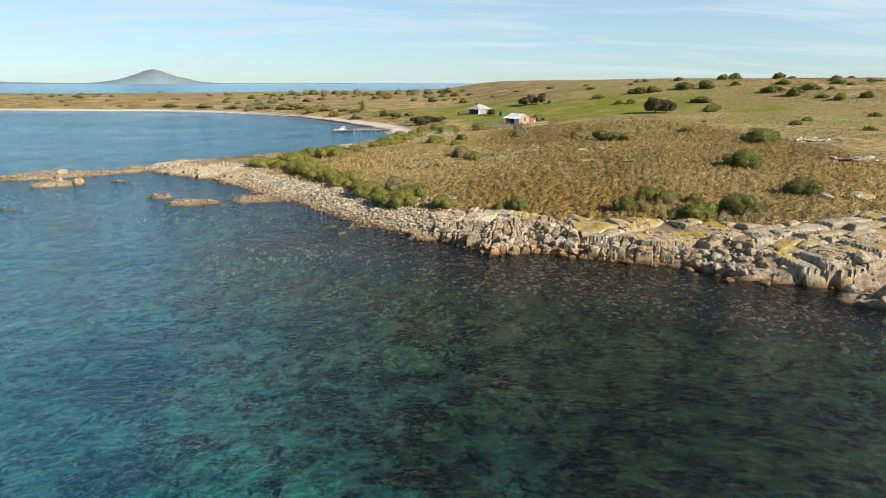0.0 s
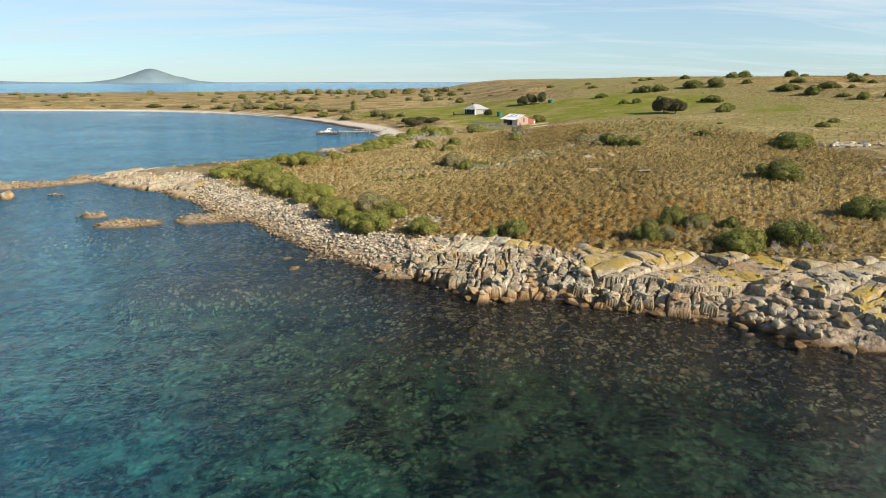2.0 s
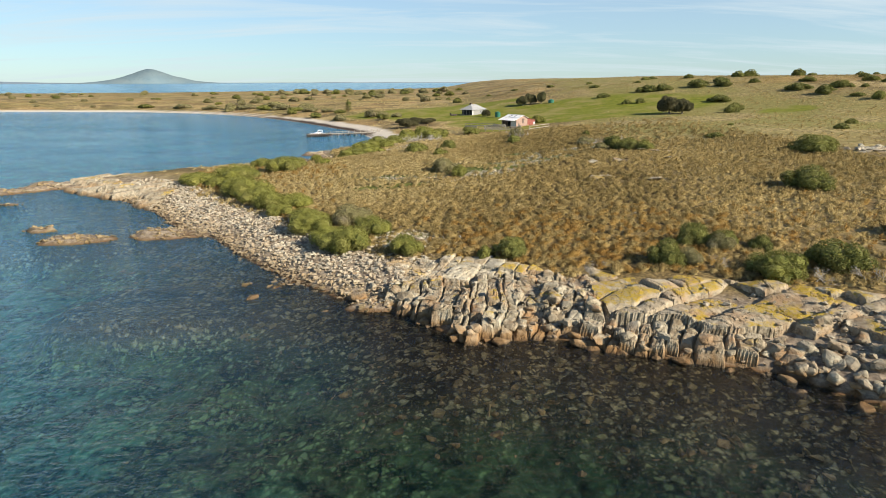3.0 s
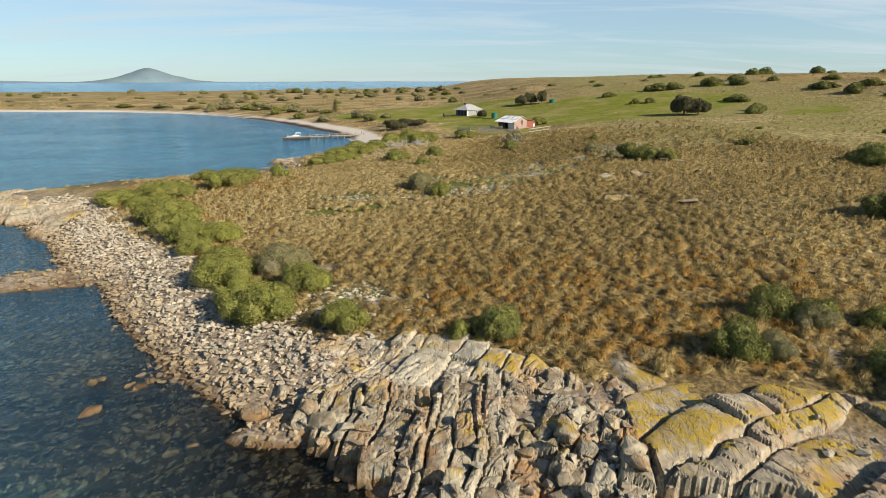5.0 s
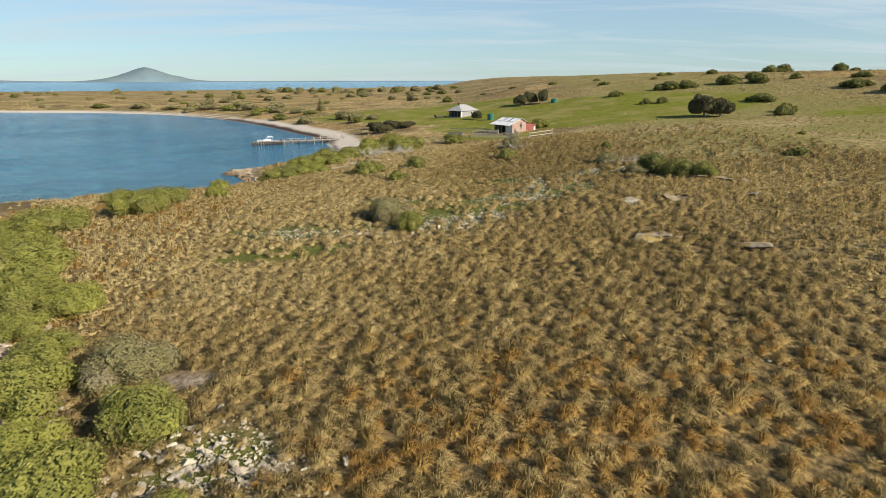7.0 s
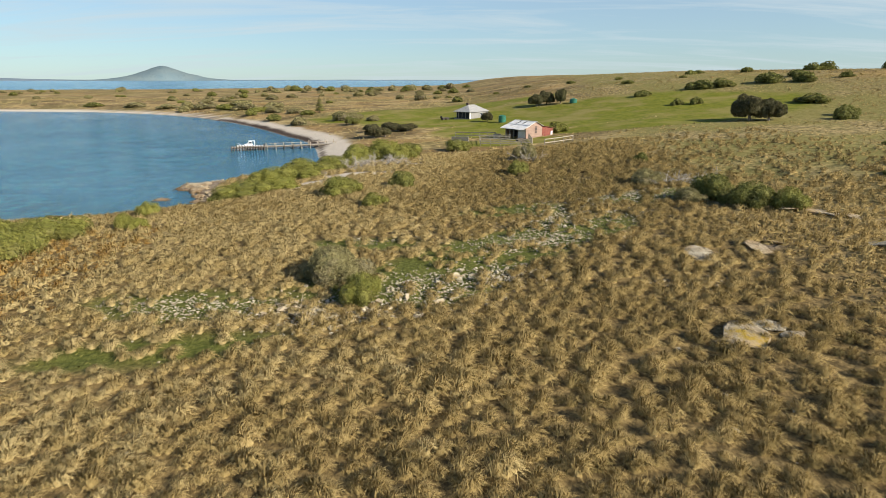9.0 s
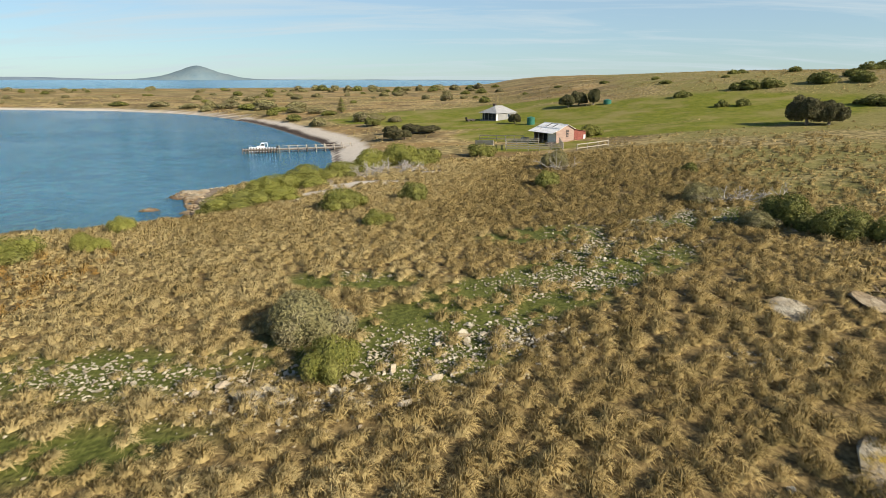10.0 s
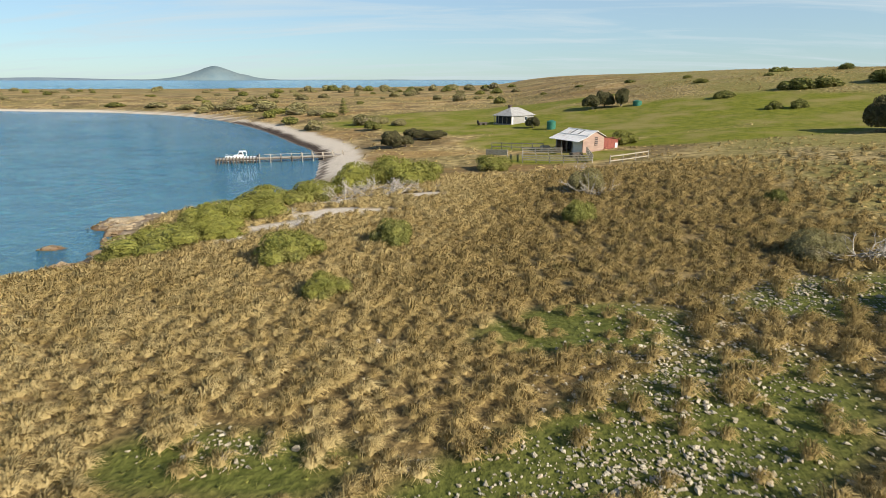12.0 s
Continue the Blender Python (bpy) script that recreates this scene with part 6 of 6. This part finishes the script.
part("outboard", boxes((-3.5, -0.22, 0.1, -3.11, 0.22, 1.25), bevel=0.05), GLASS_DARK, boat, "dark outboard motor")
bm = bmesh.new()
bar(bm, (2.0, -0.6, 1.0), (2.9, 0.0, 1.5), 0.02), bar(bm, (2.0, 0.6, 1.0), (2.9, 0.0, 1.5), 0.02), bar(bm, (2.9, 0, 1.05), (2.9, 0, 1.5), 0.02)
part("bow_rail", bm, HULL_WHITE, boat)

# bleached branches by the sand path and among the shrubs
def dead_branch(x, y, size, seed, label="bleached grey skeleton of a dead bush"):
    gen = random.Random(seed)
    bm = bmesh.new()

    def grow(p, a, e, l, r, n):
        q = p + Vector((math.cos(a) * math.cos(e), math.sin(a) * math.cos(e), math.sin(e))) * l
        bar(bm, p, q, r, r * 0.65, 4)
        if n:
            for _ in range(gen.choice((2, 3))):
                grow(q, a + gen.gauss(0, 0.7), e + gen.gauss(0.0, 0.35), l * gen.uniform(0.6, 0.85), r * 0.62, n - 1)

    for _ in range(7):
        grow(Vector((gen.gauss(0, 0.3), gen.gauss(0, 0.3), 0.0)), gen.uniform(0, 6.28), gen.uniform(0.15, 0.8), 0.7, 0.05, 3)
    ob = link("dead_bush", bm, DEAD_WOOD)
    ob.matrix_basis = Matrix.LocRotScale((x, y, ground_at(x, y) - 0.05), None, (size, size, size * 0.8))
    return tagged(ob, label, "dead bush", "dead bushes")


for i, (bx, by, sz) in enumerate(((-2.0, 185.5, 1.2), (2.8, 186.5, 1.3), (-0.5, 188, 0.9), (-6.5, 172, 0.9), (25.2, 177.6, 1.1), (24.0, 179, 0.9), (34.8, 68.0, 0.9), (37.8, 66.9, 0.9), (43.5, 152, 1.1), (28.2, 73.0, 0.7), (18.5, 74.5, 0.6), (-4, 168, 0.7), (-1.1, 184.5, 1.9), (-2.8, 180.5, 1.7), (3.3, 184.0, 1.8), (0.8, 182.0, 1.4), (-5.5, 183, 1.5), (25.6, 178.4, 1.8), (38.7, 153.0, 1.7), (40.4, 151.6, 1.3), (5.6, 186, 1.5), (27.4, 197.8, 0.9))):
    dead_branch(bx, by, sz, 500 + i)
